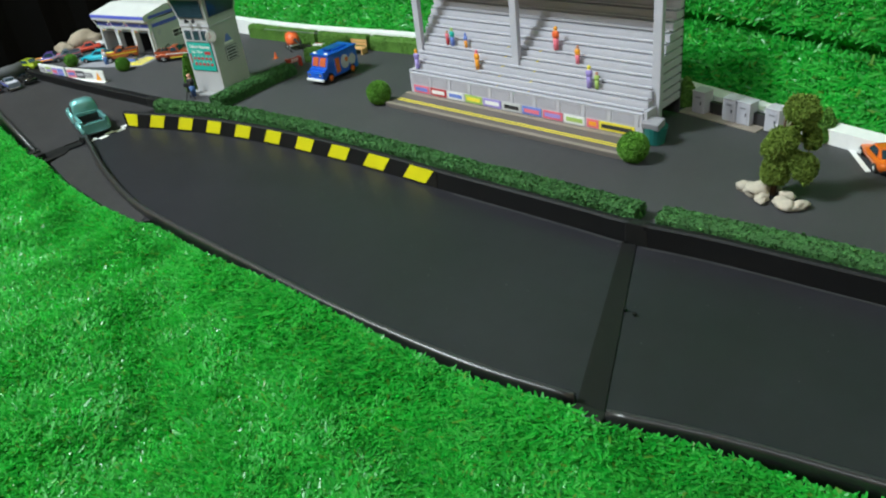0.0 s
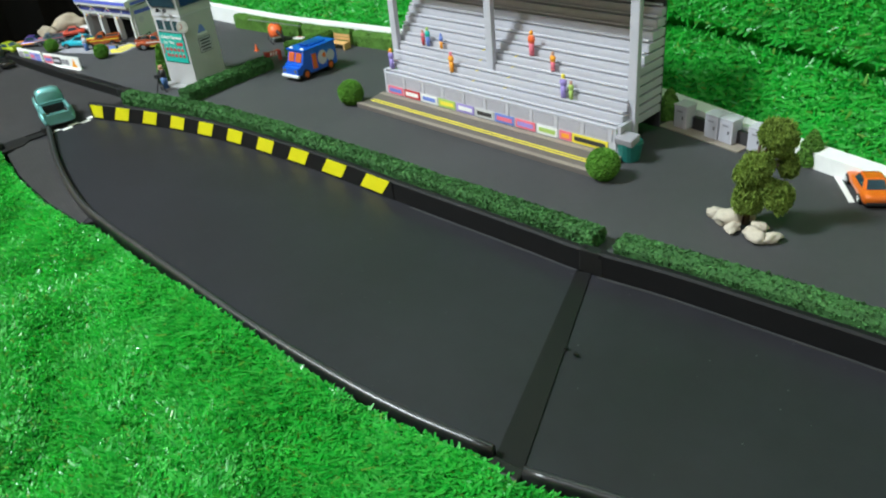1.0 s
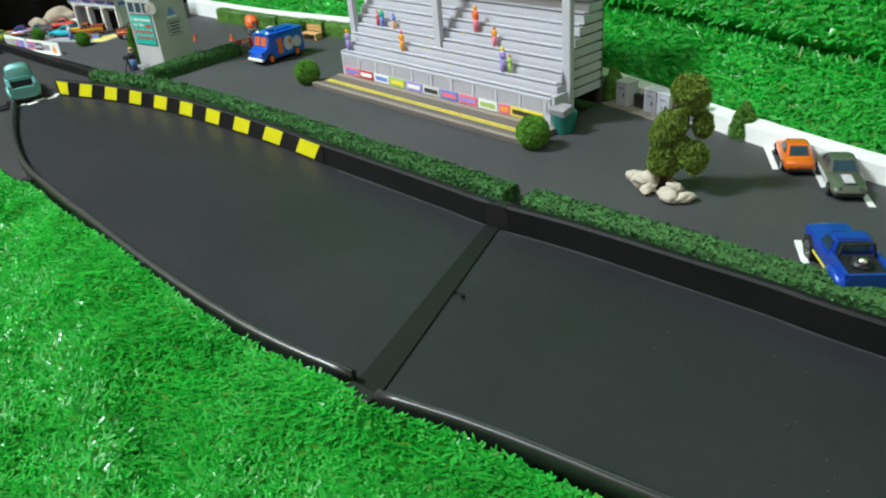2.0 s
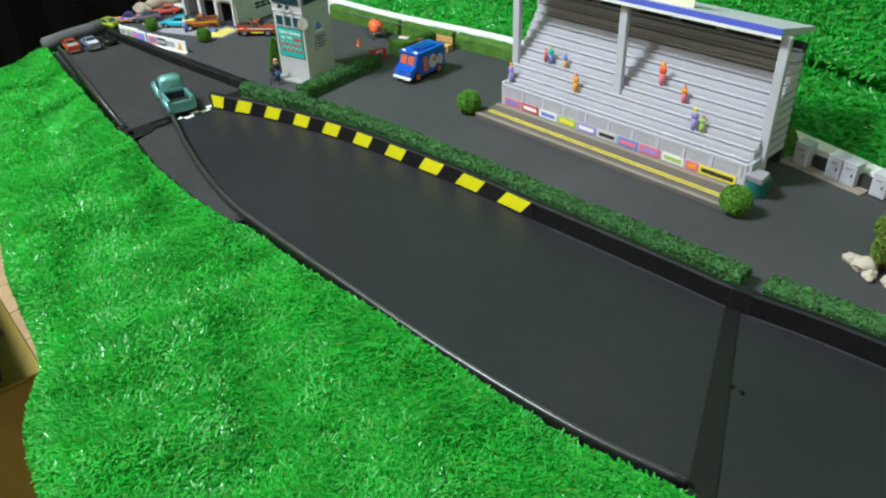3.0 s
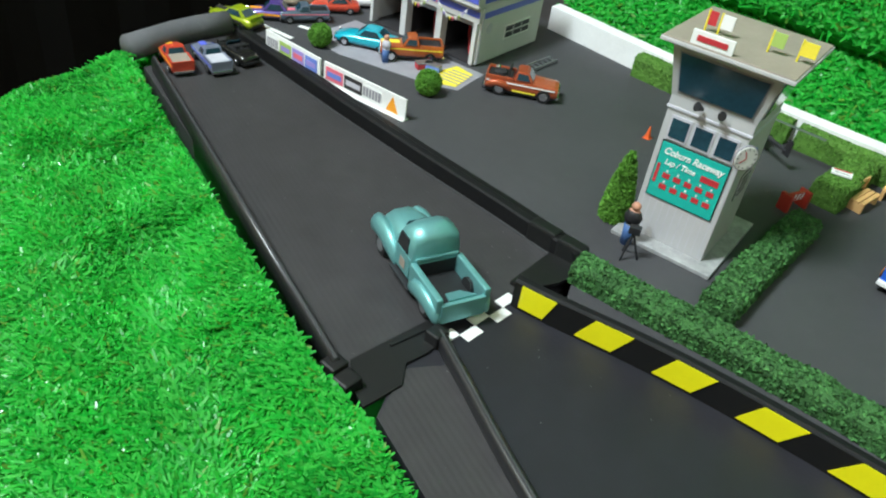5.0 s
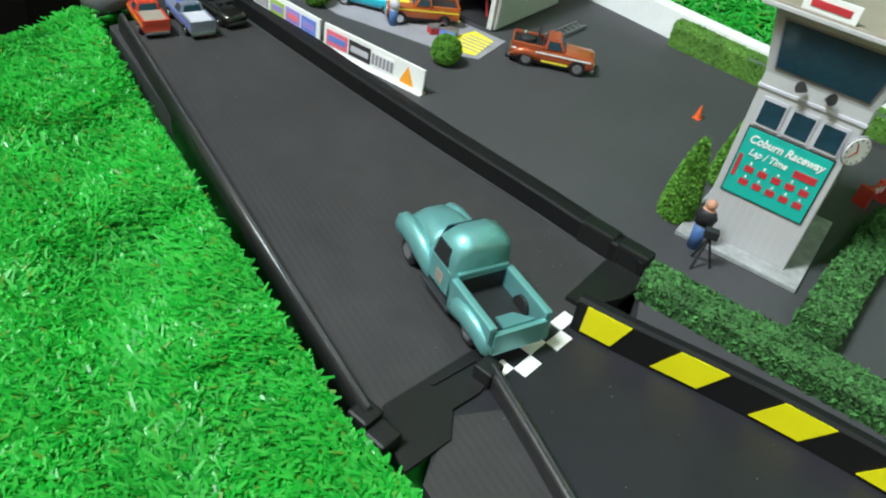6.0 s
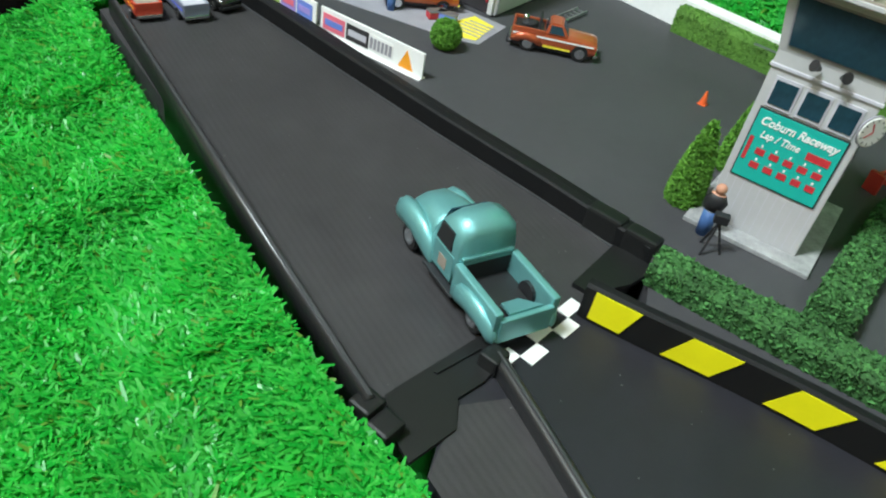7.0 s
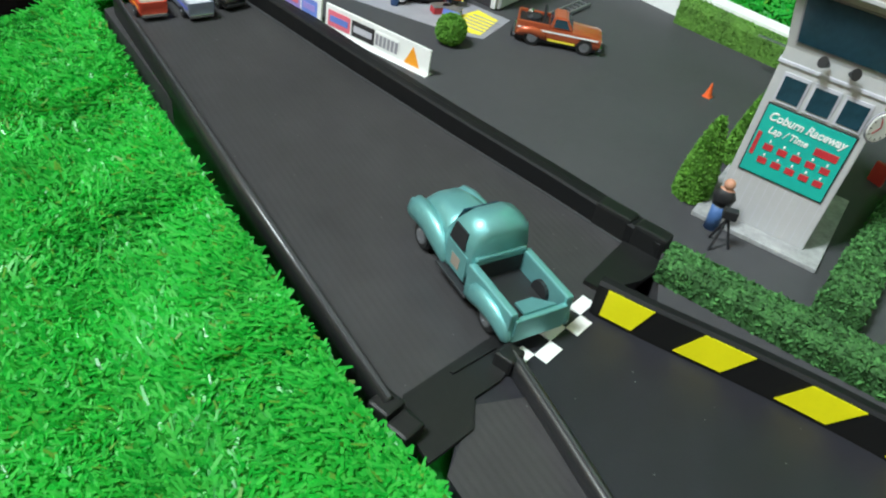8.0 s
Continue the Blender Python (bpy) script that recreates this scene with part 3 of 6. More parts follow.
part("black_tape", wall_patch(-3.718, 0.209, -3.718, 0.219, -0.048, 0.104, 0.003, 90), "blacktape", lane, "black tape band")
STRIPE = [(-3.695, -3.568, -3.69, -3.515), (-3.411, -3.235, -3.332, -3.156), (-3.045, -2.866, -2.964, -2.786), (-2.669, -2.486, -2.587, -2.404), (-2.287, -2.095, -2.201, -2.01), (-1.887, -1.692, -1.799, -1.604), (-1.475, -1.271, -1.384, -1.179), (-1.055, -0.837, -0.958, -0.74), (-0.625, -0.387, -0.517, -0.281), (-0.161, 0.086, -0.051, 0.197)]
for a, b, c, d in STRIPE:
    part("stripe", wall_patch(a, b, c, d, -0.03, 0.104, 0.0085), "yellow", lane, "bright yellow tape block")

finish = tagged(new("finish_straight"), "straight black plastic finish track", "toy track", kind="structure")
floorf = [(-3.84, 3.801), (-6.851, 4.676), (-6.845, 5.451)] + [(p.x, p.y + 0.03) for p in FWALL[::-1]] + [(-3.755, 4.752), (-3.826, 4.356), (-3.813, 3.96)]
part("floor_panel", prism(floorf, -0.19, -0.055), "ribbed", finish, "black finely ribbed floor")
part("far_wall", sweep([(p.x, p.y) for p in FWALL], [(0.0, -0.06), (0.004, 0.036), (-0.004, 0.046), (-0.045, 0.046), (-0.06, 0.036), (-0.105, 0.030), (-0.115, -0.1)]), "mattewall", finish, "matt black wall")
part("gutter_line", sweep([(p.x, p.y) for p in FWALL], [(0.010, -0.056), (0.010, -0.050), (0.019, -0.050), (0.019, -0.056)]), "edge", finish, "pale line at the wall foot")
part("near_rail", sweep([(p.x, p.y) for p in RAIL], [(0.0, -0.18)] + round_bar(-0.044, 0.0, 0.012, 0.046)[::-1] + [(-0.044, -0.06)]), "wall", finish, smooth=True)
# pale strip paints the sheen along the rounded rail top
part("worn_edge", sweep([(p.x, p.y) for p in RAIL], [(-0.016, 0.0455), (-0.016, 0.048), (-0.029, 0.048), (-0.029, 0.0455)]), "edge", finish, "pale strip painting the highlight on the rail")
# connector between lane and finish straight
conn = tagged(new("track_connector"), "black plastic connector between two track sections", "toy track", kind="structure")
part("plate", prism([(-3.958, 3.874), (-3.909, 4.325), (-3.793, 4.317), (-3.772, 4.158), (-3.789, 4.036), (-3.716, 3.937), (-3.73, 3.791), (-3.736, 3.739), (-3.829, 3.776)], -0.052, -0.036), "plate", conn)
part("plate_ridge", prism([(-3.912, 4.057), (-3.88, 4.256), (-3.866, 4.257), (-3.898, 4.058)], -0.037, -0.028), "plate", conn)
part("plate", prism([(-3.839, 4.814), (-3.852, 5.161), (-3.642, 5.189), (-3.677, 4.99), (-3.754, 4.82)], -0.055, -0.034), "plate", conn)
part("rail_clip", box(-3.991, -3.906, 3.733, 3.822, -0.17, 0.028, 0.012), "plate", conn)
part("rail_clip", box(-3.900, -3.814, 3.716, 3.810, -0.17, 0.018, 0.012), "plate", conn)
part("lip_end", box(-3.839, -3.763, 4.194, 4.278, -0.05, 0.02, 0.01), "plate", conn)
part("wall_clip", box(-3.834, -3.682, 5.168, 5.251, -0.06, 0.062, 0.015), "plate", conn)
part("wall_clip", box(-4.026, -3.855, 5.180, 5.267, -0.06, 0.058, 0.015), "plate", conn)
# checkered finish line
for i, (a, b) in enumerate(((0, 0), (1, 1), (0, 2), (1, 3), (0, 4))):
    o = Vector((-3.8176, 4.2526))
    u, w = Vector((0.0036, 0.0992)), Vector((0.0539, -0.0029))
    q = [o + u * b + w * a, o + u * (b + 1) + w * a, o + u * (b + 1) + w * (a + 1), o + u * b + w * (a + 1)]
    part("checker", prism([(p.x, p.y) for p in q], -0.052, -0.046), "white", finish, "white checker square")

# grey foam roll that stops the cars at the end
roll = thing("end_barrier", P(-7.03, 5.03, -0.05), "grey foam roll across the end of the track", "barrier")
part("foam_roll", tube([(0.05, -0.38, 0.09), (0.03, -0.2, 0.092), (0, 0, 0.092), (0.0, 0.2, 0.092), (0.02, 0.42, 0.09)], 0.088, 20), "foam", roll, smooth=True)

# low white board along the back of the lot
fence = tagged(new("fence_board"), "low white painted board along the back of the lot", kind="structure")
FB = [p for p in BACK if -5.85 < p.x < 9]
part("board", sweep([(p.x, p.y) for p in FB if p.x < -0.9], [(-0.13, 0.0), (-0.13, 0.19), (-0.03, 0.20), (-0.03, 0.0)]), "whitewood", fence)
part("board", sweep([(p.x, p.y) for p in FB if p.x > -0.95], [(-0.155, 0.0), (-0.155, 0.118), (-0.03, 0.133), (-0.03, 0.0)]), "whitewood", fence)


# ---- toy vehicles: modelled pointing along +x, wheels on z = 0 ----
def ring(x, hw, zb, zt, crown=0.012, tuck=0.88):
    h = zt - zb
    side = [(-hw * 0.92, zb), (-hw, zb + 0.30 * h), (-hw, zb + 0.70 * h), (-hw * tuck, zt - 0.04 * h), (-hw * 0.45, zt + crown)]
    return [(x, y, z) for y, z in side] + [(x, -y, z) for y, z in side[::-1]]


def hull(stations, bm=None):
    return loft([ring(*s) for s in stations], bm)


def bevelled(bm, off):
    sharp = [e for e in bm.edges if len(e.link_faces) == 2 and e.calc_face_angle(0) > 0.5]
    bmesh.ops.bevel(bm, geom=sharp, offset=off, segments=2, affect="EDGES", clamp_overlap=True)
    return bm


def wheels(car, xs, half, r, w, rim="chrome", rear_r=None):
    for x, rr in ((xs[0], rear_r or r), (xs[1], r)):
        for side in (-1, 1):
            m = Matrix.Translation((x * U, side * half * U, rr * U)) @ Matrix.Rotation(math.pi / 2, 4, "X")
            tyre = part("wheel", cyl(rr, rr, -w / 2, w / 2, 20, bevel=0.008), "tyre", car, m=m, smooth=False)
            cap = cyl(rr * 0.62, rr * 0.62, -w / 2 - 0.004, w / 2 + 0.004, 16, bevel=0.004)
            for k in range(5):
                cyl(rr * 0.12, rr * 0.12, -w / 2 - 0.006, w / 2 + 0.006, 6, cap, Matrix.Rotation(k * 1.2566, 4, "Z") @ Matrix.Translation((rr * 0.38, 0, 0)))
            part("rim", cap, rim, tyre)


def window_card(car, name, quad, material="glass", thick=0.004):
    """A slightly proud pane over four corners."""
    a, b, c, d = [Vector(q) for q in quad]
    n = (b - a).cross(d - a).normalized() * thick
    bm = bmesh.new()
    lo = [bm.verts.new(p - n * 0.5) for p in (a, b, c, d)]
    hi = [bm.verts.new(p + n) for p in (a, b, c, d)]
    bm.faces.new(hi), bm.faces.new(lo[::-1])
    for i in range(4):
        bm.faces.new((lo[i], lo[(i + 1) % 4], hi[(i + 1) % 4], hi[i]))
    return part(name, bm, material, car)


def greenhouse(car, x0, x1, x2, x3, hw, z0, z1, body, glass="glass", roof_in=0.80):
    """A cabin: foot from x0 to x3, roof from x1 to x2, with glass panes on its four sides."""
    hr = hw * roof_in
    bm = bmesh.new()
    foot = [(x0, -hw, z0), (x3, -hw, z0), (x3, hw, z0), (x0, hw, z0)]
    top = [(x1, -hr, z1), (x2, -hr, z1), (x2, hr, z1), (x1, hr, z1)]
    lo, hi = [bm.verts.new(p) for p in foot], [bm.verts.new(p) for p in top]
    bm.faces.new(lo[::-1]), bm.faces.new(hi)
    for i in range(4):
        bm.faces.new((lo[i], lo[(i + 1) % 4], hi[(i + 1) % 4], hi[i]))
    bmesh.ops.bevel(bm, geom=bm.edges[:], offset=0.016, segments=2, affect="EDGES")
    part("cab", bm, body, car)

    def on(a, b, c, d, s0, s1, t0, t1, name):
        A, B, C, D = [Vector(q) for q in (a, b, c, d)]
        f = lambda s, t: (A.lerp(B, s)).lerp(D.lerp(C, s), t)
        window_card(car, name, [f(s0, t0), f(s1, t0), f(s1, t1), f(s0, t1)], glass)

    on(foot[1], foot[2], top[2], top[1], 0.1, 0.9, 0.18, 0.9, "windscreen")
    on(foot[3], foot[0], top[0], top[3], 0.12, 0.88, 0.2, 0.88, "rear_window")
    on(foot[0], foot[1], top[1], top[0], 0.14, 0.86, 0.2, 0.86, "side_window")
    on(foot[2], foot[3], top[3], top[2], 0.14, 0.86, 0.2, 0.86, "side_window")


def lights_and_bumpers(car, xf, xr, hw, z, bumper="chrome", lamp="chrome"):
    part("front_bumper", box(xf - 0.012, xf + 0.014, -hw, hw, z - 0.03, z + 0.005, 0.006), bumper, car)
    part("rear_bumper", box(xr - 0.014, xr + 0.012, -hw, hw, z - 0.03, z + 0.005, 0.006), bumper, car)
    for s in (-1, 1):
        m = Matrix.Translation((xf - 0.004, s * hw * 0.72, z + 0.045)) @ Matrix.Rotation(math.pi / 2, 4, "Y")
        part("headlight", cyl(0.02, 0.018, 0, 0.014, 12, m=m), lamp, car)


def classic_pickup(name, m, body, label):
    """Rounded 1950s pickup with separate fenders and an open bed."""
    car = thing(name, m, label, "toy truck", "toy vehicles")
    part("chassis", box(-0.41, 0.39, -0.12, 0.12, 0.045, 0.085, 0.01), "dark", car)
    hood = hull([(0.08, 0.138, 0.08, 0.232, 0.02), (0.16, 0.134, 0.08, 0.234, 0.022), (0.26, 0.120, 0.08, 0.226, 0.022), (0.34, 0.105, 0.08, 0.208, 0.018), (0.39, 0.085, 0.09, 0.165, 0.012), (0.405, 0.06, 0.10, 0.14, 0.006)])
    part("hood", hood, body, car, smooth=True)
    part("grille", box(0.395, 0.412, -0.06, 0.06, 0.085, 0.14, 0.008), "chrome", car)
    for s in (-1, 1):
        rings = []
        for x, o, z0, z1, w in ((0.075, 0.138, 0.055, 0.10, 0.026), (0.11, 0.138, 0.055, 0.165, 0.038), (0.17, 0.136, 0.065, 0.198, 0.044), (0.24, 0.134, 0.085, 0.208, 0.046), (0.32, 0.132, 0.085, 0.208, 0.046), (0.385, 0.127, 0.07, 0.192, 0.044), (0.415, 0.122, 0.07, 0.160, 0.036), (0.428, 0.120, 0.085, 0.13, 0.018)):
            rings.append([(x, s * (o + w * math.cos(a)), (z0 + z1) / 2 + (z1 - z0) / 2 * math.sin(a)) for a in [k * 6.2832 / 12 for k in range(12)]])
        part("front_fender", loft(rings), body, car, smooth=True)
        rings = []
        for x, o, z0, z1, w in ((-0.425, 0.150, 0.065, 0.11, 0.014), (-0.40, 0.158, 0.06, 0.150, 0.026), (-0.33, 0.164, 0.085, 0.178, 0.033), (-0.24, 0.166, 0.085, 0.184, 0.033), (-0.17, 0.164, 0.065, 0.165, 0.028), (-0.12, 0.160, 0.055, 0.11, 0.016)):
            rings.append([(x, s * (o + w * math.cos(a)), (z0 + z1) / 2 + (z1 - z0) / 2 * math.sin(a)) for a in [k * 6.2832 / 12 for k in range(12)]])
        part("rear_fender", loft(rings), body, car, smooth=True)
        part("running_board", box(-0.14, 0.10, s * 0.165 - 0.02, s * 0.165 + 0.02, 0.058, 0.072, 0.005), "dark", car)
        part("headlight", ball(0.02, 2, at=(0.425, s * 0.118, 0.13)), body, car, smooth=True)
        part("door", box(-0.075, 0.075, s * 0.150 - 0.004, s * 0.150 + 0.004, 0.085, 0.205, 0.003), body, car)
        part("door_badge", box(-0.03, 0.03, s * 0.1555 - 0.001, s * 0.1555 + 0.001, 0.11, 0.165), "kerbprint", car, "small faded tan badge")
    cab = loft([ring(-0.100, 0.143, 0.07, 0.30, 0.010, 0.88), ring(-0.085, 0.150, 0.07, 0.335, 0.012, 0.87), ring(-0.02, 0.152, 0.07, 0.345, 0.014, 0.86), ring(0.045, 0.152, 0.07, 0.338, 0.012, 0.86), ring(0.08, 0.150, 0.07, 0.29, 0.010, 0.88), ring(0.115, 0.145, 0.07, 0.225, 0.012, 0.92)])
    part("cab", cab, body, car, smooth=True)
    window_card(car, "windscreen", [(0.118, -0.10, 0.24), (0.118, 0.10, 0.24), (0.085, 0.09, 0.318), (0.085, -0.09, 0.318)])
    part("cab_lip", box(-0.115, -0.095, -0.135, 0.135, 0.205, 0.225, 0.008), body, car)
    for s in (-1, 1):
        q = [(-0.05, s * 0.1575, 0.222), (0.065, s * 0.1575, 0.222), (0.05, s * 0.148, 0.300), (-0.04, s * 0.148, 0.300)]
        window_card(car, "side_window", q if s > 0 else q[::-1], "dark", 0.006)
    # open bed
    part("bed_floor", box(-0.41, -0.10, -0.125, 0.125, 0.085, 0.11, 0.004), "bed", car, "black plastic bed floor")
    for s in (-1, 1):
        b = box(-0.415, -0.10, s * 0.145 - 0.02, s * 0.145 + 0.02, 0.075, 0.205, 0.010)
        part("bed_side", b, body, car)
        part("wheel_well", cyl(0.05, 0.05, -0.012, 0.012, 16, m=Matrix.Translation((-0.27, s * 0.118, 0.12)) @ Matrix.Rotation(math.pi / 2, 4, "X")), "bed", car)
    part("tailgate", box(-0.425, -0.40, -0.135, 0.135, 0.062, 0.172, 0.006), body, car)
    part("bed_front", box(-0.11, -0.095, -0.13, 0.13, 0.08, 0.20, 0.004), body, car)
    part("bed_liner", box(-0.1135, -0.1105, -0.124, 0.124, 0.11, 0.188), "bed", car, "black plastic liner")
    part("bed_plate", loft([[(-0.402, -0.085, z), (-0.402, 0.085, z), (-0.30, 0.045, z - 0.045), (-0.30, -0.045, z - 0.045)] for z in (0.172, 0.182)]), body, car)
    wheels(car, (-0.27, 0.27), 0.132, 0.064, 0.052, "greymetal")
    return car


def square_pickup(name, m, body, label, stripe=None, scale=1.0, rim="chrome", lift=0.0, rollbar=False, bed="bed"):
    """1970s square-bodied pickup."""
    car = thing(name, m, label, "toy truck", "toy vehicles")
    k = 0.07 + lift
    part("chassis", box(-0.38, 0.37, -0.13, 0.13, 0.03 + lift, 0.08 + lift, 0.008), "dark", car)
    low = hull([(-0.41, 0.150, k, k + 0.105, 0, 0.98), (-0.40, 0.155, k, k + 0.115, 0, 0.98), (-0.09, 0.158, k, k + 0.118, 0, 0.98), (0.10, 0.158, k, k + 0.122, 0.006, 0.94), (0.36, 0.150, k, k + 0.108, 0.008, 0.92), (0.40, 0.145, k + 0.01, k + 0.10, 0.004, 0.92)])
    part("body", low, body, car)
    part("bed_floor", box(-0.385, -0.115, -0.125, 0.125, k + 0.10, k + (0.1265 if bed == "bed" else 0.145)), bed, car, "bed cover")
    for s in (-1, 1):
        part("bed_side", box(-0.405, -0.10, s * 0.142 - 0.014, s * 0.142 + 0.014, k + 0.10, k + 0.15, 0.006), body, car)
        if stripe:
            part("side_stripe", box(-0.40, 0.37, s * 0.1595 - 0.002, s * 0.1595 + 0.002, k + 0.082, k + 0.097), stripe, car, "printed side stripe")
    part("tailgate", box(-0.412, -0.392, -0.135, 0.135, k + 0.09, k + 0.15, 0.005), body, car)
    greenhouse(car, -0.10, -0.075, 0.05, 0.13, 0.148, k + 0.115, k + 0.225, body)
    if stripe and not rollbar:
        part("hood_stripe", box(0.15, 0.385, -0.05, 0.05, k + 0.122, k + 0.130, 0.003), stripe, car, "printed hood stripe")
    if rollbar:
        part("rollbar", tube([(-0.16, -0.12, k + 0.13), (-0.16, -0.10, k + 0.23), (-0.16, 0.10, k + 0.23), (-0.16, 0.12, k + 0.13)], 0.012), "dark", car)
        part("bed_load", ball(0.06, 2, (1.3, 1.2, 0.7), 0.3, 4, at=(-0.25, 0, k + 0.14)), "dark", car, "dark engine lying in the bed")
        part("bed_load", ball(0.032, 2, at=(-0.30, 0.02, k + 0.18)), "chrome", car, "chrome air cleaner", smooth=True)
        for s in (-1, 1):
            rings = []
            for x, o, z0, z1, w in ((-0.40, 0.16, k + 0.02, k + 0.05, 0.012), (-0.36, 0.165, k + 0.02, k + 0.095, 0.026), (-0.27, 0.168, k + 0.04, k + 0.115, 0.030), (-0.18, 0.165, k + 0.02, k + 0.10, 0.026), (-0.12, 0.16, k, k + 0.05, 0.012)):
                rings.append([(x, s * (o + w * math.cos(a)), (z0 + z1) / 2 + (z1 - z0) / 2 * math.sin(a)) for a in [j * 6.2832 / 12 for j in range(12)]])
            part("rear_fender", loft(rings), body, car, smooth=True)
            part("sill_print", box(-0.10, 0.16, s * 0.160 - 0.002, s * 0.160 + 0.002, k + 0.004, k + 0.022), "yellowprint", car, "yellow printed sill")
    part("grille", box(0.395, 0.408, -0.11, 0.11, k + 0.02, k + 0.075, 0.004), "chrome", car)
    lights_and_bumpers(car, 0.405, -0.415, 0.14, k + 0.015)
    wheels(car, (-0.245, 0.255), 0.14, (0.078 if rollbar else 0.066) + lift * 0.4, 0.055, rim)
    return car


def coupe(name, m, body, label, low=0.055, nose=0.0, open_top=False, glass="glass", rim="chrome", height=0.265, stripe=None, spoiler=False):
    """Low two-door car; open_top makes a convertible with seats."""
    car = thing(name, m, label, "toy car", "toy vehicles")
    part("chassis", box(-0.37, 0.37, -0.125, 0.125, 0.028, 0.07, 0.01), "dark", car)
    b = hull([(-0.405, 0.13, low + 0.02, 0.145, 0.004), (-0.37, 0.152, low, 0.168, 0.006), (-0.25, 0.160, low, 0.178, 0.008), (-0.05, 0.155, low, 0.168, 0.006), (0.10, 0.155, low, 0.165, 0.006), (0.25, 0.158, low, 0.152, 0.010), (0.36, 0.145, low, 0.125, 0.008), (0.405, 0.115, low + 0.015, 0.105, 0.004)])
    part("body", b, body, car, smooth=True)
    if open_top:
        part("cockpit", box(-0.20, 0.08, -0.115, 0.115, 0.15, 0.186, 0.006), "bed", car, "open black cockpit")
        for s in (-1, 1):
            part("seat", box(-0.12, -0.05, s * 0.06 - 0.035, s * 0.06 + 0.035, 0.18, 0.245, 0.012), "dark", car)
        window_card(car, "windscreen", [(0.10, -0.115, 0.17), (0.10, 0.115, 0.17), (0.06, 0.10, 0.24), (0.06, -0.10, 0.24)])
        part("rollbar", tube([(-0.17, -0.11, 0.17), (-0.17, -0.10, 0.255), (-0.17, 0.10, 0.255), (-0.17, 0.11, 0.17)], 0.012), "dark", car)
    else:
        greenhouse(car, -0.30, -0.17, 0.01, 0.14, 0.142, 0.162, height, body, glass, 0.76)
    if stripe:
        part("hood_stripe", box(0.15, 0.34, -0.045, 0.045, 0.158, 0.168, 0.003), stripe, car, "printed hood stripe")
        for s in (-1, 1):
            part("side_print", box(-0.25, 0.2, s * 0.160 - 0.003, s * 0.160 + 0.003, 0.095, 0.13), stripe, car, "printed side panel")
    if spoiler:
        part("spoiler", box(-0.41, -0.36, -0.14, 0.14, 0.20, 0.215, 0.004), body, car)
    lights_and_bumpers(car, 0.395, -0.405, 0.12, 0.085, "dark")
    wheels(car, (-0.245, 0.25), 0.14, 0.064, 0.052, rim)
    return car


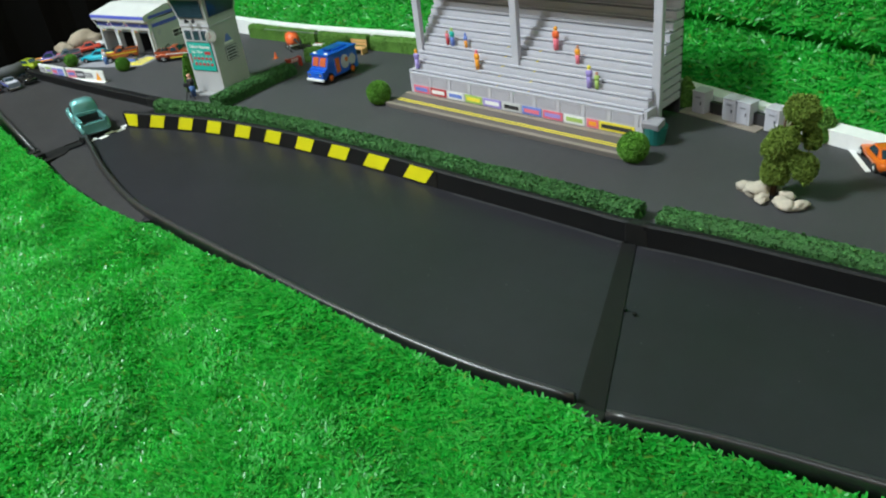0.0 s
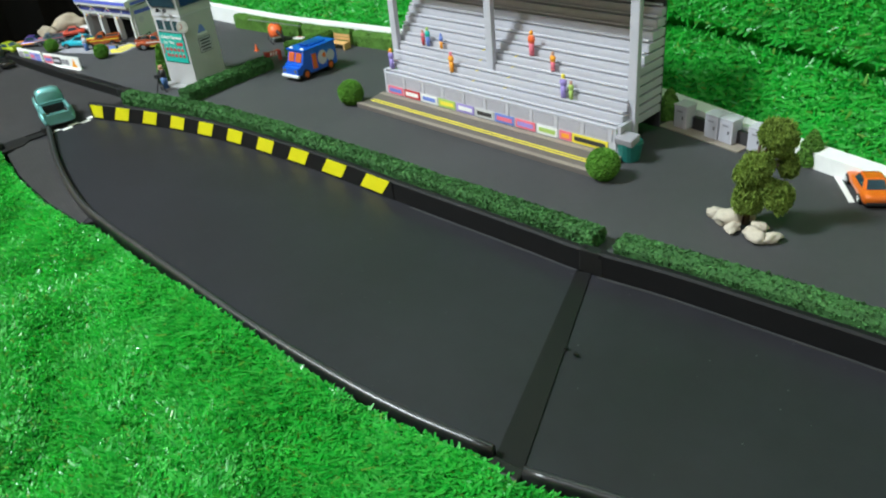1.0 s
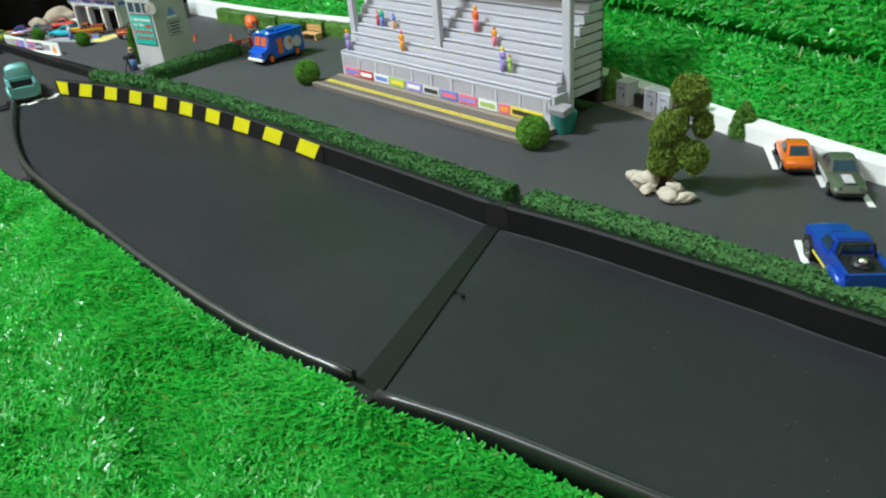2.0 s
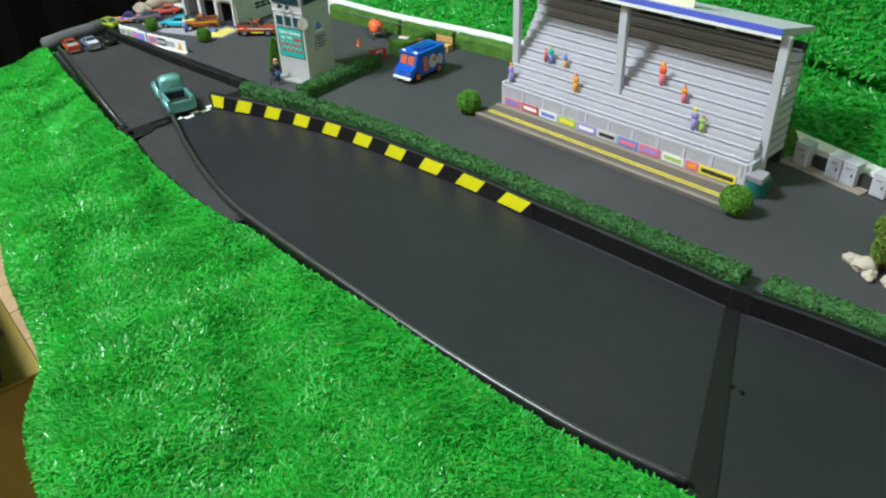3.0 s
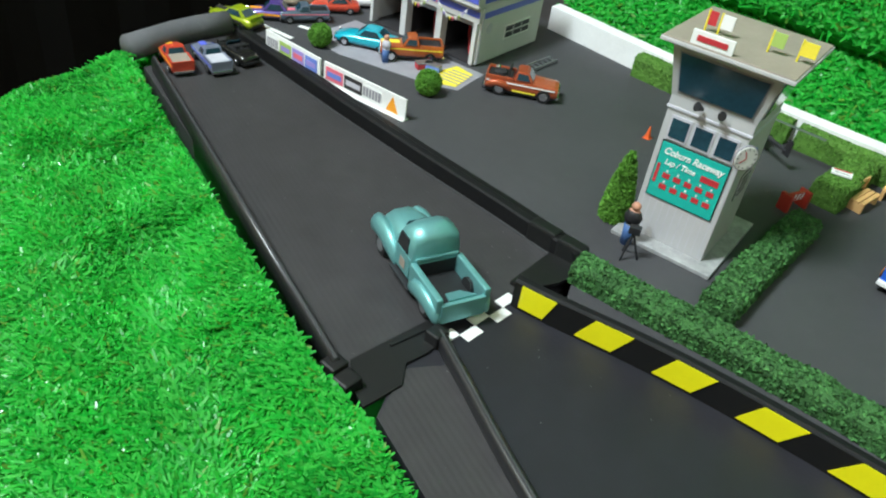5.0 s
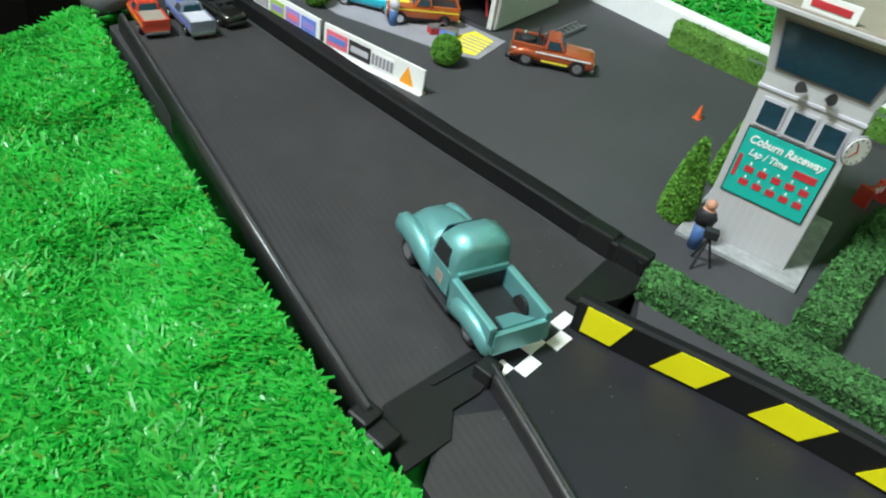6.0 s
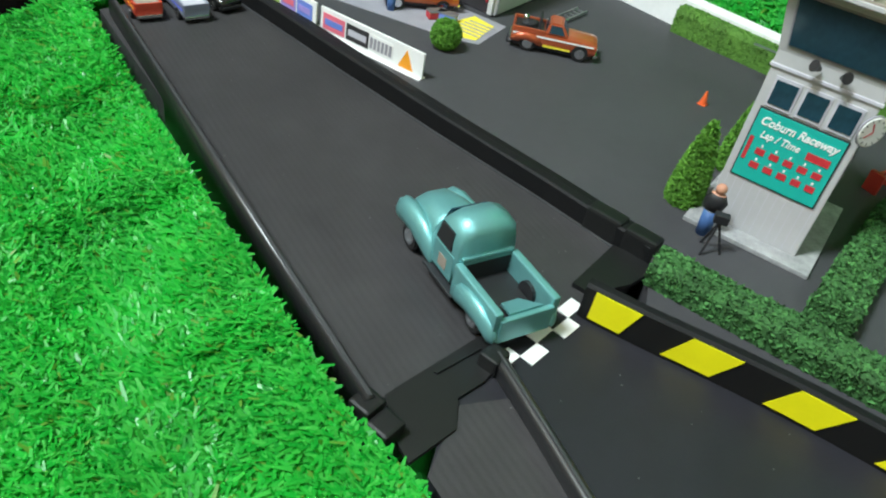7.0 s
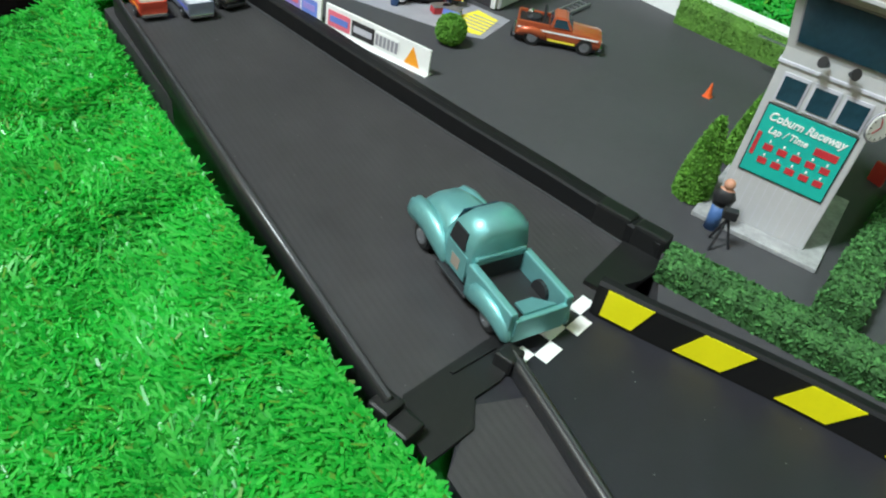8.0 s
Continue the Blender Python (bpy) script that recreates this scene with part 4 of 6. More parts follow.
def delivery_van(name, m):
    """Boxy blue toy food van with a round painted panel."""
    car = thing(name, m, "blue toy camper van with orange and grey side print", "toy van", "toy vehicles")
    blue = PAINT["busblue"]
    part("chassis", box(-0.34, 0.33, -0.12, 0.12, 0.03, 0.08, 0.01), "dark", car)
    body = loft([[(x, y * w, z0 + (z1 - z0) * t) for y, t in ((-1, 0), (-1, 0.66), (-0.94, 0.98), (-0.6, 1.0), (0.6, 1.0), (0.94, 0.98), (1, 0.66), (1, 0))] for x, w, z0, z1 in ((-0.36, 0.148, 0.07, 0.31), (-0.34, 0.155, 0.06, 0.33), (0.10, 0.155, 0.06, 0.335), (0.21, 0.153, 0.06, 0.33), (0.275, 0.150, 0.06, 0.185), (0.29, 0.148, 0.06, 0.17))])
    part("body", body, blue, car)
    part("nose", box(0.26, 0.375, -0.145, 0.145, 0.065, 0.162, 0.016), blue, car)
    part("nose_step", box(0.262, 0.31, -0.147, 0.147, 0.15, 0.185, 0.010), blue, car)
    part("roof", box(-0.365, 0.235, -0.162, 0.162, 0.325, 0.346, 0.008), blue, car)
    part("roof_pod", box(-0.24, 0.06, -0.10, 0.10, 0.34, 0.368, 0.014), blue, car)
    part("roof_hatch", box(-0.19, 0.10, -0.07, 0.07, 0.366, 0.373, 0.003), PAINT["blue"], car, "deep blue roof hatch")
    for y in (-0.10, 0.10):
        part("roof_light", ball(0.03, 2, (0.7, 1.2, 0.5), at=(0.195, y, 0.347)), "white", car, "oval white roof lamp", smooth=True)
    for s in (-1, 1):
        part("windscreen", box(-0.006, 0.006, s * 0.064 - 0.052, s * 0.064 + 0.052, -0.055, 0.055, 0.004, m=Matrix.Translation((0.246, 0, 0.255)) @ Matrix.Rotation(-0.42, 4, "Y")), PAINT["amber"], car, "orange tinted windscreen")
        part("side_door", box(0.02, 0.10, s * 0.156 - 0.004, s * 0.156 + 0.004, 0.09, 0.27, 0.003), PAINT["orange"], car, "orange side panel")
        part("side_print", cyl(0.085, 0.085, -0.005, 0.005, 20, m=Matrix.Translation((-0.09, s * 0.154, 0.19)) @ Matrix.Rotation(math.pi / 2, 4, "X")), "greycard", car, "round grey printed badge")
        part("side_print", cyl(0.07, 0.07, -0.005, 0.005, 20, m=Matrix.Translation((-0.24, s * 0.154, 0.18)) @ Matrix.Rotation(math.pi / 2, 4, "X")), "greycard", car, "round grey printed badge")
        part("side_print", cyl(0.03, 0.03, -0.008, 0.008, 14, m=Matrix.Translation((-0.12, s * 0.154, 0.21)) @ Matrix.Rotation(math.pi / 2, 4, "X")), PAINT["orange"], car, "orange printed spot")
        part("headlight", cyl(0.024, 0.022, 0, 0.012, 12, m=Matrix.Translation((0.366, s * 0.10, 0.125)) @ Matrix.Rotation(math.pi / 2, 4, "Y")), "chrome", car)
    part("front_bumper", box(0.355, 0.40, -0.15, 0.15, 0.05, 0.08, 0.008), "white", car)
    wheels(car, (-0.22, 0.23), 0.135, 0.066, 0.05, PAINT["orange"])
    return car


def flip_paint(m):
    """A thin clear film over the metal flakes, so that the tint turns with the angle."""
    b = m.node_tree.nodes["Principled BSDF"]
    b.inputs["Thin Film Thickness"].default_value, b.inputs["Thin Film IOR"].default_value = 420, 1.45
    return m


PAINT = {
    "teal": flip_paint(mat("teal_flip_paint", (0.17, 0.43, 0.43), 0.42, metal=0.55, vary=0.1, scale=40, coat=0.12)),
    "red": paint("red_paint", (0.55, 0.06, 0.03), 0.1),
    "brown": paint("copper_paint", (0.42, 0.085, 0.03), 0.3),
    "silverblue": paint("silver_paint", (0.30, 0.33, 0.44), 0.5),
    "black": mat("black_gloss_paint", (0.010, 0.010, 0.009), 0.25, coat=0.5),
    "blue": paint("deep_blue_paint", (0.01, 0.06, 0.42), 0.25),
    "busblue": paint("bright_blue_paint", (0.006, 0.10, 0.58), 0.1),
    "cyan": paint("cyan_paint", (0.01, 0.40, 0.52), 0.15),
    "orange": paint("orange_paint", (0.75, 0.15, 0.01), 0.1),
    "amber": mat("amber_plastic", (0.50, 0.10, 0.03), 0.2),
    "gold": paint("amber_orange_paint", (0.50, 0.11, 0.02), 0.3),
    "lime": paint("lime_paint", (0.28, 0.36, 0.01), 0.15),
    "purple": paint("purple_paint", (0.10, 0.06, 0.26), 0.2),
    "steel": paint("blue_grey_paint", (0.15, 0.20, 0.26), 0.4),
    "olive": paint("olive_grey_paint", (0.13, 0.14, 0.11), 0.4),
    "white": paint("white_paint", (0.70, 0.70, 0.70), 0.0),
}

# ---- vehicles, where they stand ----
SC = lambda k: Matrix.Scale(k, 4)  # toys differ a little in scale
FL = -0.053  # lane and straight floor
classic_pickup("toy_pickup_truck", P(-4.14, 4.518, FL, 159.2) @ Matrix.Diagonal((0.885, 0.82, 0.94, 1)), PAINT["teal"], "teal metallic toy pickup truck stopped past the finish line")
square_pickup("toy_pickup_truck", P(-6.78, 4.868, FL - 0.002, 163.0) @ SC(0.480), PAINT["red"], "red toy pickup truck with a tan bed at the track end", "orangeprint", bed="kerbprint")
square_pickup("toy_pickup_truck", P(-6.65, 5.062, FL - 0.002, 166.4) @ SC(0.480), PAINT["silverblue"], "silver toy pickup truck with blue stripes at the track end", "bluestripe", bed="lilac")
coupe("toy_convertible", P(-6.66, 5.275, FL - 0.002, 174.6) @ SC(0.480), PAINT["black"], "black open toy car at the far end of the track", open_top=True)
square_pickup("toy_pickup_truck", P(-5.06, 6.485, 0, 31.0) @ SC(0.62), PAINT["brown"], "copper-brown toy pickup truck with a pale stripe parked by the garage", "white", rollbar=True)
coupe("toy_car", P(-6.235, 6.115, 0, 207.3) @ SC(0.57), PAINT["cyan"], "bright cyan toy coupe parked before the garage")
square_pickup("toy_pickup_truck", P(-5.905, 6.238, 0, 227.9) @ SC(0.56), PAINT["gold"], "orange-gold toy truck with a red roof load at the garage door", "yellowprint", lift=0.02)
coupe("toy_car", P(-7.06, 5.56, 0, 191.0) @ SC(0.52), PAINT["lime"], "lime green and black toy race car in the paddock", stripe="darkcard", spoiler=True)
coupe("toy_car", P(-7.01, 5.845, 0, 225.0) @ SC(0.46), PAINT["purple"], "purple and orange toy drag car in the paddock", stripe="orangeprint", height=0.30)
square_pickup("toy_pickup_truck", P(-6.85, 6.03, 0, 240.0) @ SC(0.46), PAINT["steel"], "grey-blue toy truck with a red cab in the paddock", "pinkprint")
coupe("toy_car", P(-6.88, 6.37, 0, 233.2) @ SC(0.48), PAINT["red"], "red toy hot rod parked beside the garage")
coupe("toy_car", P(-6.85, 6.66, 0, 233.1) @ SC(0.48), PAINT["white"], "white toy car parked beside the garage")
coupe("toy_car", P(3.068, 6.11, 0, 116.1) @ SC(0.567), PAINT["orange"], "bright orange toy hatchback parked between white lines", height=0.28)
coupe("toy_car", P(3.4, 5.897, 0, 295.9) @ SC(0.624), PAINT["olive"], "olive and silver toy muscle car parked between white lines", stripe="greycard")
square_pickup("toy_pickup_truck", P(3.684, 4.836, 0, 123.0) @ SC(0.700), PAINT["blue"], "deep blue toy pickup truck with big wheels, parked", lift=0.03, rollbar=True)
delivery_van("toy_van", P(-2.40, 6.51, 0, 267.0) @ Matrix.Diagonal((0.765, 0.83, 0.88, 1)))


# ---- greenery ----
def hedge(path, w, h, material, label, n, size=0.019, seed=1):
    ob = thing("hedge", P(0, 0), label, "hedge", "hedges")
    prof = [(-w / 2, 0.0), (-w / 2, h * 0.8), (-w * 0.36, h), (w * 0.36, h), (w / 2, h * 0.8), (w / 2, 0.0)]
    pts = smooth_path(path, 8)
    bm = sweep([(p.x, p.y) for p in pts], prof)
    for v in bm.verts:
        if v.co.z > 0.001:
            v.co += Vector((noise.noise(v.co * 5), noise.noise(v.co * 5 + Vector((9, 0, 0))), noise.noise(v.co * 6 + Vector((0, 7, 0))))) * 0.012
    rng = np.random.default_rng(seed)
    p, nn = sample(bm.copy(), n, rng)
    part("core", bm, material, ob)
    keep = p[:, 2] > 0.004
    v, f = fuzz(p[keep], nn[keep], size, rng)
    raw_mesh("foliage", v, f, material, ob, "short flocked leaves", kind="stuff")
    return ob


hedge([(-3.635, 5.067), (-3.202, 5.094), (-2.549, 5.144), (-2.078, 5.142), (-1.459, 5.097), (-0.549, 5.0), (0.412, 4.88), (1.091, 4.804), (1.833, 4.718)], 0.155, 0.115, "hedge", "long clipped dark green hedge along the lane wall", 34000, seed=1)
hedge([(1.989, 4.701), (2.845, 4.658), (3.869, 4.556), (5.4, 4.425), (8.367, 4.246)], 0.155, 0.115, "hedge", "clipped dark green hedge along the lane wall", 22000, seed=2)
hedge([(-3.012, 5.315), (-3.015, 5.738), (-3.008, 6.441)], 0.17, 0.125, "hedge", "short clipped hedge beside the control tower", 9000, seed=3)
hedge([(-3.03, 6.815), (-3.01, 7.12), (-3.00, 7.40)], 0.19, 0.165, "hedgelight", "light green hedge block beside the benches", 15000, 0.013, seed=4)
hedge([(-4.754, 7.556), (-4.282, 7.53), (-3.511, 7.498)], 0.15, 0.17, "hedgelight", "light green hedge along the white fence board", 14000, 0.012, seed=5)
hedge([(-3.454, 7.5), (-3.053, 7.495), (-2.659, 7.494)], 0.15, 0.165, "hedgelight", "light green hedge along the white fence board", 11000, 0.012, seed=6)
hedge([(-2.603, 7.495), (-2.112, 7.485), (-1.65, 7.445), (-1.22, 7.40)], 0.15, 0.165, "hedgelight", "light green hedge along the white fence board", 11000, 0.012, seed=7)


def shrub(name, m, r, h, shape, material, label, category, n, size, seed):
    ob = thing(name, m, label, category, "shrubs")
    rng = np.random.default_rng(seed)
    if shape == "ball":
        bm = ball(r, 3, (1, 1, 1), 0.08, seed, at=(0, 0, r * 0.96))
    else:
        rings = []
        for k in range(9):
            t = k / 8
            rr = r * (1 - t) ** 0.75 * (0.86 + 0.25 * math.sin(t * 3.1)) + 0.012
            rings.append([(rr * math.cos(a) * (1 + 0.08 * noise.noise(Vector((a, t * 4, seed)))), rr * math.sin(a), 0.01 + h * t) for a in [i * 6.2832 / 16 for i in range(16)]])
        bm = loft(rings)
    p, nn = sample(bm.copy(), n, rng)
    part("core", bm, material, ob, smooth=True)
    v, f = fuzz(p, nn, size, rng, 0.5)
    raw_mesh("foliage", v, f, material, ob, "short flocked leaves", kind="stuff")
    return ob


shrub("ball_bush", P(-1.347, 5.98), 0.115, 0, "ball", "bush", "round bright green bush at the grandstand's corner", "bush", 5000, 0.013, 1)
shrub("ball_bush", P(1.449, 5.575), 0.115, 0, "ball", "bush", "round bright green bush at the grandstand's corner", "bush", 5000, 0.013, 2)
shrub("ball_bush", P(-5.43, 5.92), 0.084, 0, "ball", "bush", "round bright green bush before the garage", "bush", 3500, 0.012, 3)
shrub("ball_bush", P(-6.42, 5.825), 0.082, 0, "ball", "bush", "round bright green bush before the garage", "bush", 3500, 0.012, 4)
shrub("cone_tree", P(-3.791, 5.668), 0.074, 0.40, "cone", "bush", "pointed green topiary beside the control tower", "topiary", 8000, 0.016, 5)
shrub("cone_tree", P(-3.75, 6.142), 0.076, 0.38, "cone", "bush", "pointed green topiary beside the control tower", "topiary", 7000, 0.016, 6)
shrub("cone_tree", P(1.447, 6.798), 0.09, 0.24, "cone", "hedgelight", "small dark green cone shrub at the toilets", "topiary", 3500, 0.015, 7)
shrub("cone_tree", P(2.643, 6.407), 0.09, 0.24, "cone", "hedgelight", "small dark green cone shrub by the parking", "topiary", 3500, 0.015, 8)


def model_tree(m):
    ob = thing("tree", m, "olive foam-leaved model tree among pale stones", "tree")
    part("trunk", tube([(0, 0, 0), (0.01, 0, 0.09), (0.02, 0.01, 0.2), (0.03, 0.02, 0.34), (0.04, 0.03, 0.55)], [0.038, 0.028, 0.024, 0.02, 0.01], 10), "bark", ob, smooth=True)
    tips = [((0, 0, 0.08), (-0.01, -0.02, 0.15)), ((0.01, 0, 0.18), (0.05, 0, 0.34)), ((0.02, 0.01, 0.2), (0.25, -0.02, 0.24)), ((0.03, 0.02, 0.32), (0.27, 0.05, 0.40)), ((0.03, 0.02, 0.40), (0.17, 0.02, 0.55))]
    for a, b in tips:
        part("limb", tube([a, Vector(a).lerp(Vector(b), 0.5) + Vector((0, 0, 0.02)), b], [0.016, 0.012, 0.006], 8), "bark", ob, smooth=True)
    rng = np.random.default_rng(8)
    clumps = [(-0.01, -0.03, 0.19, 0.13), (0.06, -0.02, 0.16, 0.075), (0.02, 0.0, 0.36, 0.135), (-0.07, 0.02, 0.33, 0.08), (0.10, -0.02, 0.41, 0.09), (0.19, 0.03, 0.57, 0.15), (0.11, 0.02, 0.60, 0.09), (0.25, -0.04, 0.22, 0.12), (0.17, -0.03, 0.26, 0.08), (0.29, 0.06, 0.39, 0.085)]
    core = bmesh.new()
    vs, fs, k = [], [], 0
    for i, (x, y, z, r) in enumerate(clumps):
        b = ball(r * 0.78, 3, (1.05, 0.95, 0.9), 0.4, i + 3, at=(x, y, z))
        p, nn = sample(b.copy(), 6500, rng)
        p = p + nn * rng.normal(0.003, 0.009, (len(p), 1))
        merge(core, b)
        v, f = fuzz(p, nn, 0.0135, rng, 0.4)
        vs.append(v), fs.append(f + k)
        k += len(v)
    crown = part("crown", core, "leaf", ob, smooth=True)
    raw_mesh("leaves", np.concatenate(vs), np.concatenate(fs), "leaf", ob, "olive foam flakes", kind="stuff")


model_tree(P(2.513, 5.389, 0, 12.2) @ Matrix.Diagonal((0.697, 0.837, 1.017, 1)))


def stone(m, r, squash, seed, material="stone", label="pale rounded stone at the model tree's foot", group="stones"):
    ob = part("stone", ball(r, 3, squash, 0.45, seed, at=(0, 0, r * squash[2] * 0.8)), material, m=m, smooth=True)
    return tagged(ob, label, "stone", group)


for k, (x, y, r, sq) in enumerate(((2.370, 5.376, 0.053, (1.2, 0.9, 0.8)), (2.462, 5.338, 0.072, (1.25, 0.9, 0.8)), (2.500, 5.269, 0.059, (1.2, 0.8, 0.5)), (2.653, 5.213, 0.065, (1.3, 0.85, 0.6)), (2.649, 5.313, 0.050, (1.1, 0.9, 0.9)), (2.746, 5.235, 0.053, (1.4, 0.8, 0.6)), (2.543, 5.449, 0.048, (1.2, 0.9, 0.7)))):
    stone(P(x - 0.03, y, 0, k * 47), r, sq, k)
for k, (x, y, r, sq) in enumerate(((-7.16, 6.20, 0.11, (1.3, 0.9, 0.8)), (-7.14, 6.55, 0.15, (1.5, 0.9, 0.8)))):
    stone(P(x, y, 0, k * 60), r, sq, k + 20, "boulder", "tan boulder at the back of the paddock", "boulders")
for k, (x, y, r, sq) in enumerate(((3.77, 6.44, 0.15, (1.4, 0.8, 0.8)), (4.24, 6.24, 0.14, (1.3, 0.9, 0.8)))):
    stone(P(x, y, 0, k * 30), r, sq, k + 30, "stone", "pale boulder behind the parked cars", "boulders")


# ---- buildings ----
def rot(rz):
    return Matrix.Rotation(radians(rz), 4, "Z")


def on_face(face, u, v, d=0.0):
    """A pose on an upright face of a building: u along it, v up, d out of it. face: (x, y, angle of its outward normal)."""
    x, y, a = face
    n = Vector((math.cos(radians(a)), math.sin(radians(a)), 0))
    t = Vector((-n.y, n.x, 0))
    o = Vector((x, y, v)) + t * u + n * d
    return Matrix.Translation(o * U) @ Matrix.Rotation(radians(a + 90), 4, "Z") @ Matrix.Rotation(math.pi / 2, 4, "X")


def panel(w, h, t=0.006, bevel=0.0):
    return box(-w / 2, w / 2, -h / 2, h / 2, 0, t, bevel)


def control_tower(m):
    ob = thing("control_tower", m, "white card race control tower with teal scoreboard", "tower")
    part("base_slab", box(-0.30, 0.33, -0.34, 0.42, 0, 0.022, 0.004), "plinth", ob, "speckled grey plinth")
    hw = 0.235
    part("shaft", box(-hw, hw, -hw, hw, 0.02, 0.74, 0.006), "towercard", ob)
    for k in range(11):
        x = -0.205 + 0.041 * k
        part("wall_groove", box(x - 0.0015, x + 0.0015, -hw - 0.0012, -hw, 0.03, 0.25), "greycard", ob)
    part("waist_trim", box(-hw - 0.008, hw + 0.008, -hw - 0.008, hw + 0.008, 0.735, 0.75, 0.003), "greycard", ob)
    # flared cabin
    lo, hi, z0, z1 = hw + 0.002, 0.295, 0.75, 1.06
    cab = loft([[(-lo, -lo, z0), (lo, -lo, z0), (lo, lo, z0), (-lo, lo, z0)], [(-lo, -lo, z0 + 0.05), (lo, -lo, z0 + 0.05), (lo, lo, z0 + 0.05), (-lo, lo, z0 + 0.05)], [(-hi, -hi, z1), (hi, -hi, z1), (hi, hi, z1), (-hi, hi, z1)]])
    part("cabin", cab, "towercard", ob)

    def slanted(face, u0, u1, v0, v1, name, material, d=0.004, label=""):
        """A pane on the cabin's leaning side; v from 0 at the sill to 1 at the roof."""
        a = radians(face)
        n, t = Vector((math.cos(a), math.sin(a), 0)), Vector((-math.sin(a), math.cos(a), 0))
        q = []
        for u, v in ((u0, v0), (u1, v0), (u1, v1), (u0, v1)):
            off = lo + (hi - lo) * v + d
            z = z0 + 0.05 + (z1 - z0 - 0.05) * v
            q.append(n * off + t * u * (lo + (hi - lo) * v) + Vector((0, 0, z)))
        return window_card(ob, name, q, material, 0.003)

    for face in (-90, 0, 90, 180):
        slanted(face, -0.86, 0.86, 0.10, 0.88, "window_frame", "midgrey", 0.002)
        slanted(face, -0.83, 0.83, 0.13, 0.85, "window", "glass", 0.006)
    part("roof", box(-0.345, 0.345, -0.345, 0.345, 1.06, 1.09, 0.006), "kerbprint", ob, "pale brown flat roof")
    part("roof_trim", box(-0.352, 0.352, -0.352, 0.352, 1.064, 1.082, 0.004), "towercard", ob)
    # roof sign and flags
    part("roof_sign", box(-0.20, 0.02, -0.342, -0.330, 1.09, 1.155, 0.002), "white", ob, "small printed roof sign")
    part("sign_print", box(-0.17, -0.01, -0.3455, -0.342, 1.11, 1.135), "redprint", ob)
    for x, c, w in ((-0.22, "redprint", 0.05), (-0.15, "white", 0.07), (0.12, "greenprint", 0.07), (0.27, "yellowprint", 0.08)):
        part("flag", box(x, x + w, -0.10, -0.093, 1.12, 1.185, 0.002), c, ob, "small signal flag")
        part("flagpole", cyl(0.006, 0.006, 1.09, 1.19, 8, m=Matrix.Translation((x, -0.0965, 0))), "yellowprint", ob)
    S = (0.0, -hw, -90)
    E_ = (hw, 0.0, 0)
    # three monitor windows
    for u in (-0.135, 0.0, 0.135):
        part("window_frame", panel(0.118, 0.125), "greycard", ob, m=on_face(S, u, 0.645))
        part("window", panel(0.098, 0.098, 0.010), "glass", ob, m=on_face(S, u, 0.645))
    # scoreboard
    part("scoreboard", panel(0.405, 0.315, 0.006), "darkcard", ob, m=on_face(S, 0, 0.415))
    part("scoreboard_panel", panel(0.392, 0.302, 0.010), "teal", ob, "teal lap scoreboard", m=on_face(S, 0, 0.415))
    text("scoreboard_lettering", "Coburn Raceway", 0.050, "white", ob, on_face(S, 0, 0.523, 0.0115), "white script lettering", 0.25, 0.0012)
    text("scoreboard_lettering", "Lap / Time", 0.042, "white", ob, on_face(S, -0.06, 0.468, 0.0115), "white script lettering", 0.25, 0.0008)
    part("time_display", panel(0.105, 0.032, 0.013), "redprint", ob, m=on_face(S, 0.12, 0.458))
    part("lap_column", panel(0.018, 0.105, 0.013), "redprint", ob, m=on_face(S, -0.178, 0.395))
    for row in range(2):
        for k in range(5):
            u, v = -0.118 + 0.066 * k, 0.395 - 0.062 * row
            part("lap_display", panel(0.042, 0.027, 0.013), "redprint", ob, m=on_face(S, u, v))
            part("lap_mark", panel(0.009, 0.012, 0.0125), "white", ob, m=on_face(S, u, v + 0.026))
    # loudspeakers over the windows
    for s in (-1, 1):
        horn = cyl(0.008, 0.024, 0, 0.05, 14, m=Matrix.Translation((s * 0.045, -hw - 0.02, 0.79)) @ Matrix.Rotation(radians(65), 4, "X") @ Matrix.Rotation(radians(s * 30), 4, "Y"))
        part("loudspeaker", horn, "dark", ob)
    # clock at the corner, signs on the east side
    clock = part("clock", cyl(0.062, 0.062, 0, 0.012, 28, bevel=0.003), "white", ob, m=on_face((hw + 0.012, -hw - 0.012, -45), 0.0, 0.645))
    part("clock_rim", cyl(0.067, 0.067, -0.001, 0.008, 28), "midgrey", clock)
    for a in (0.4, 2.2):
        part("clock_pointer", box(-0.003, 0.003, 0, 0.04, 0.0122, 0.0135, m=Matrix.Rotation(a, 4, "Z")), "redprint", clock)
    for k in range(12):
        part("clock_mark", box(-0.002, 0.002, 0.045, 0.055, 0.0122, 0.0132, m=Matrix.Rotation(k * 0.5236, 4, "Z")), "darkcard", clock)
    part("side_emblem", prism([(-0.06, -0.03), (0.06, -0.03), (0.015, 0.045), (-0.02, 0.045)], 0, 0.005), "blueprint", ob, m=on_face(E_, 0.02, 0.56))
    part("emblem_foot", panel(0.14, 0.022, 0.006), "white", ob, m=on_face(E_, 0.02, 0.515))
    part("side_sign", panel(0.19, 0.15, 0.004), "darkcard", ob, m=on_face(E_, 0.03, 0.40))
    part("side_sign_panel", panel(0.178, 0.138, 0.006), "greycard", ob, m=on_face(E_, 0.03, 0.40))
    for k in range(4):
        part("sign_bar", panel(0.15 - 0.02 * (k % 2), 0.016, 0.008), "darkcard", ob, m=on_face(E_, 0.03, 0.448 - 0.032 * k))
    return ob


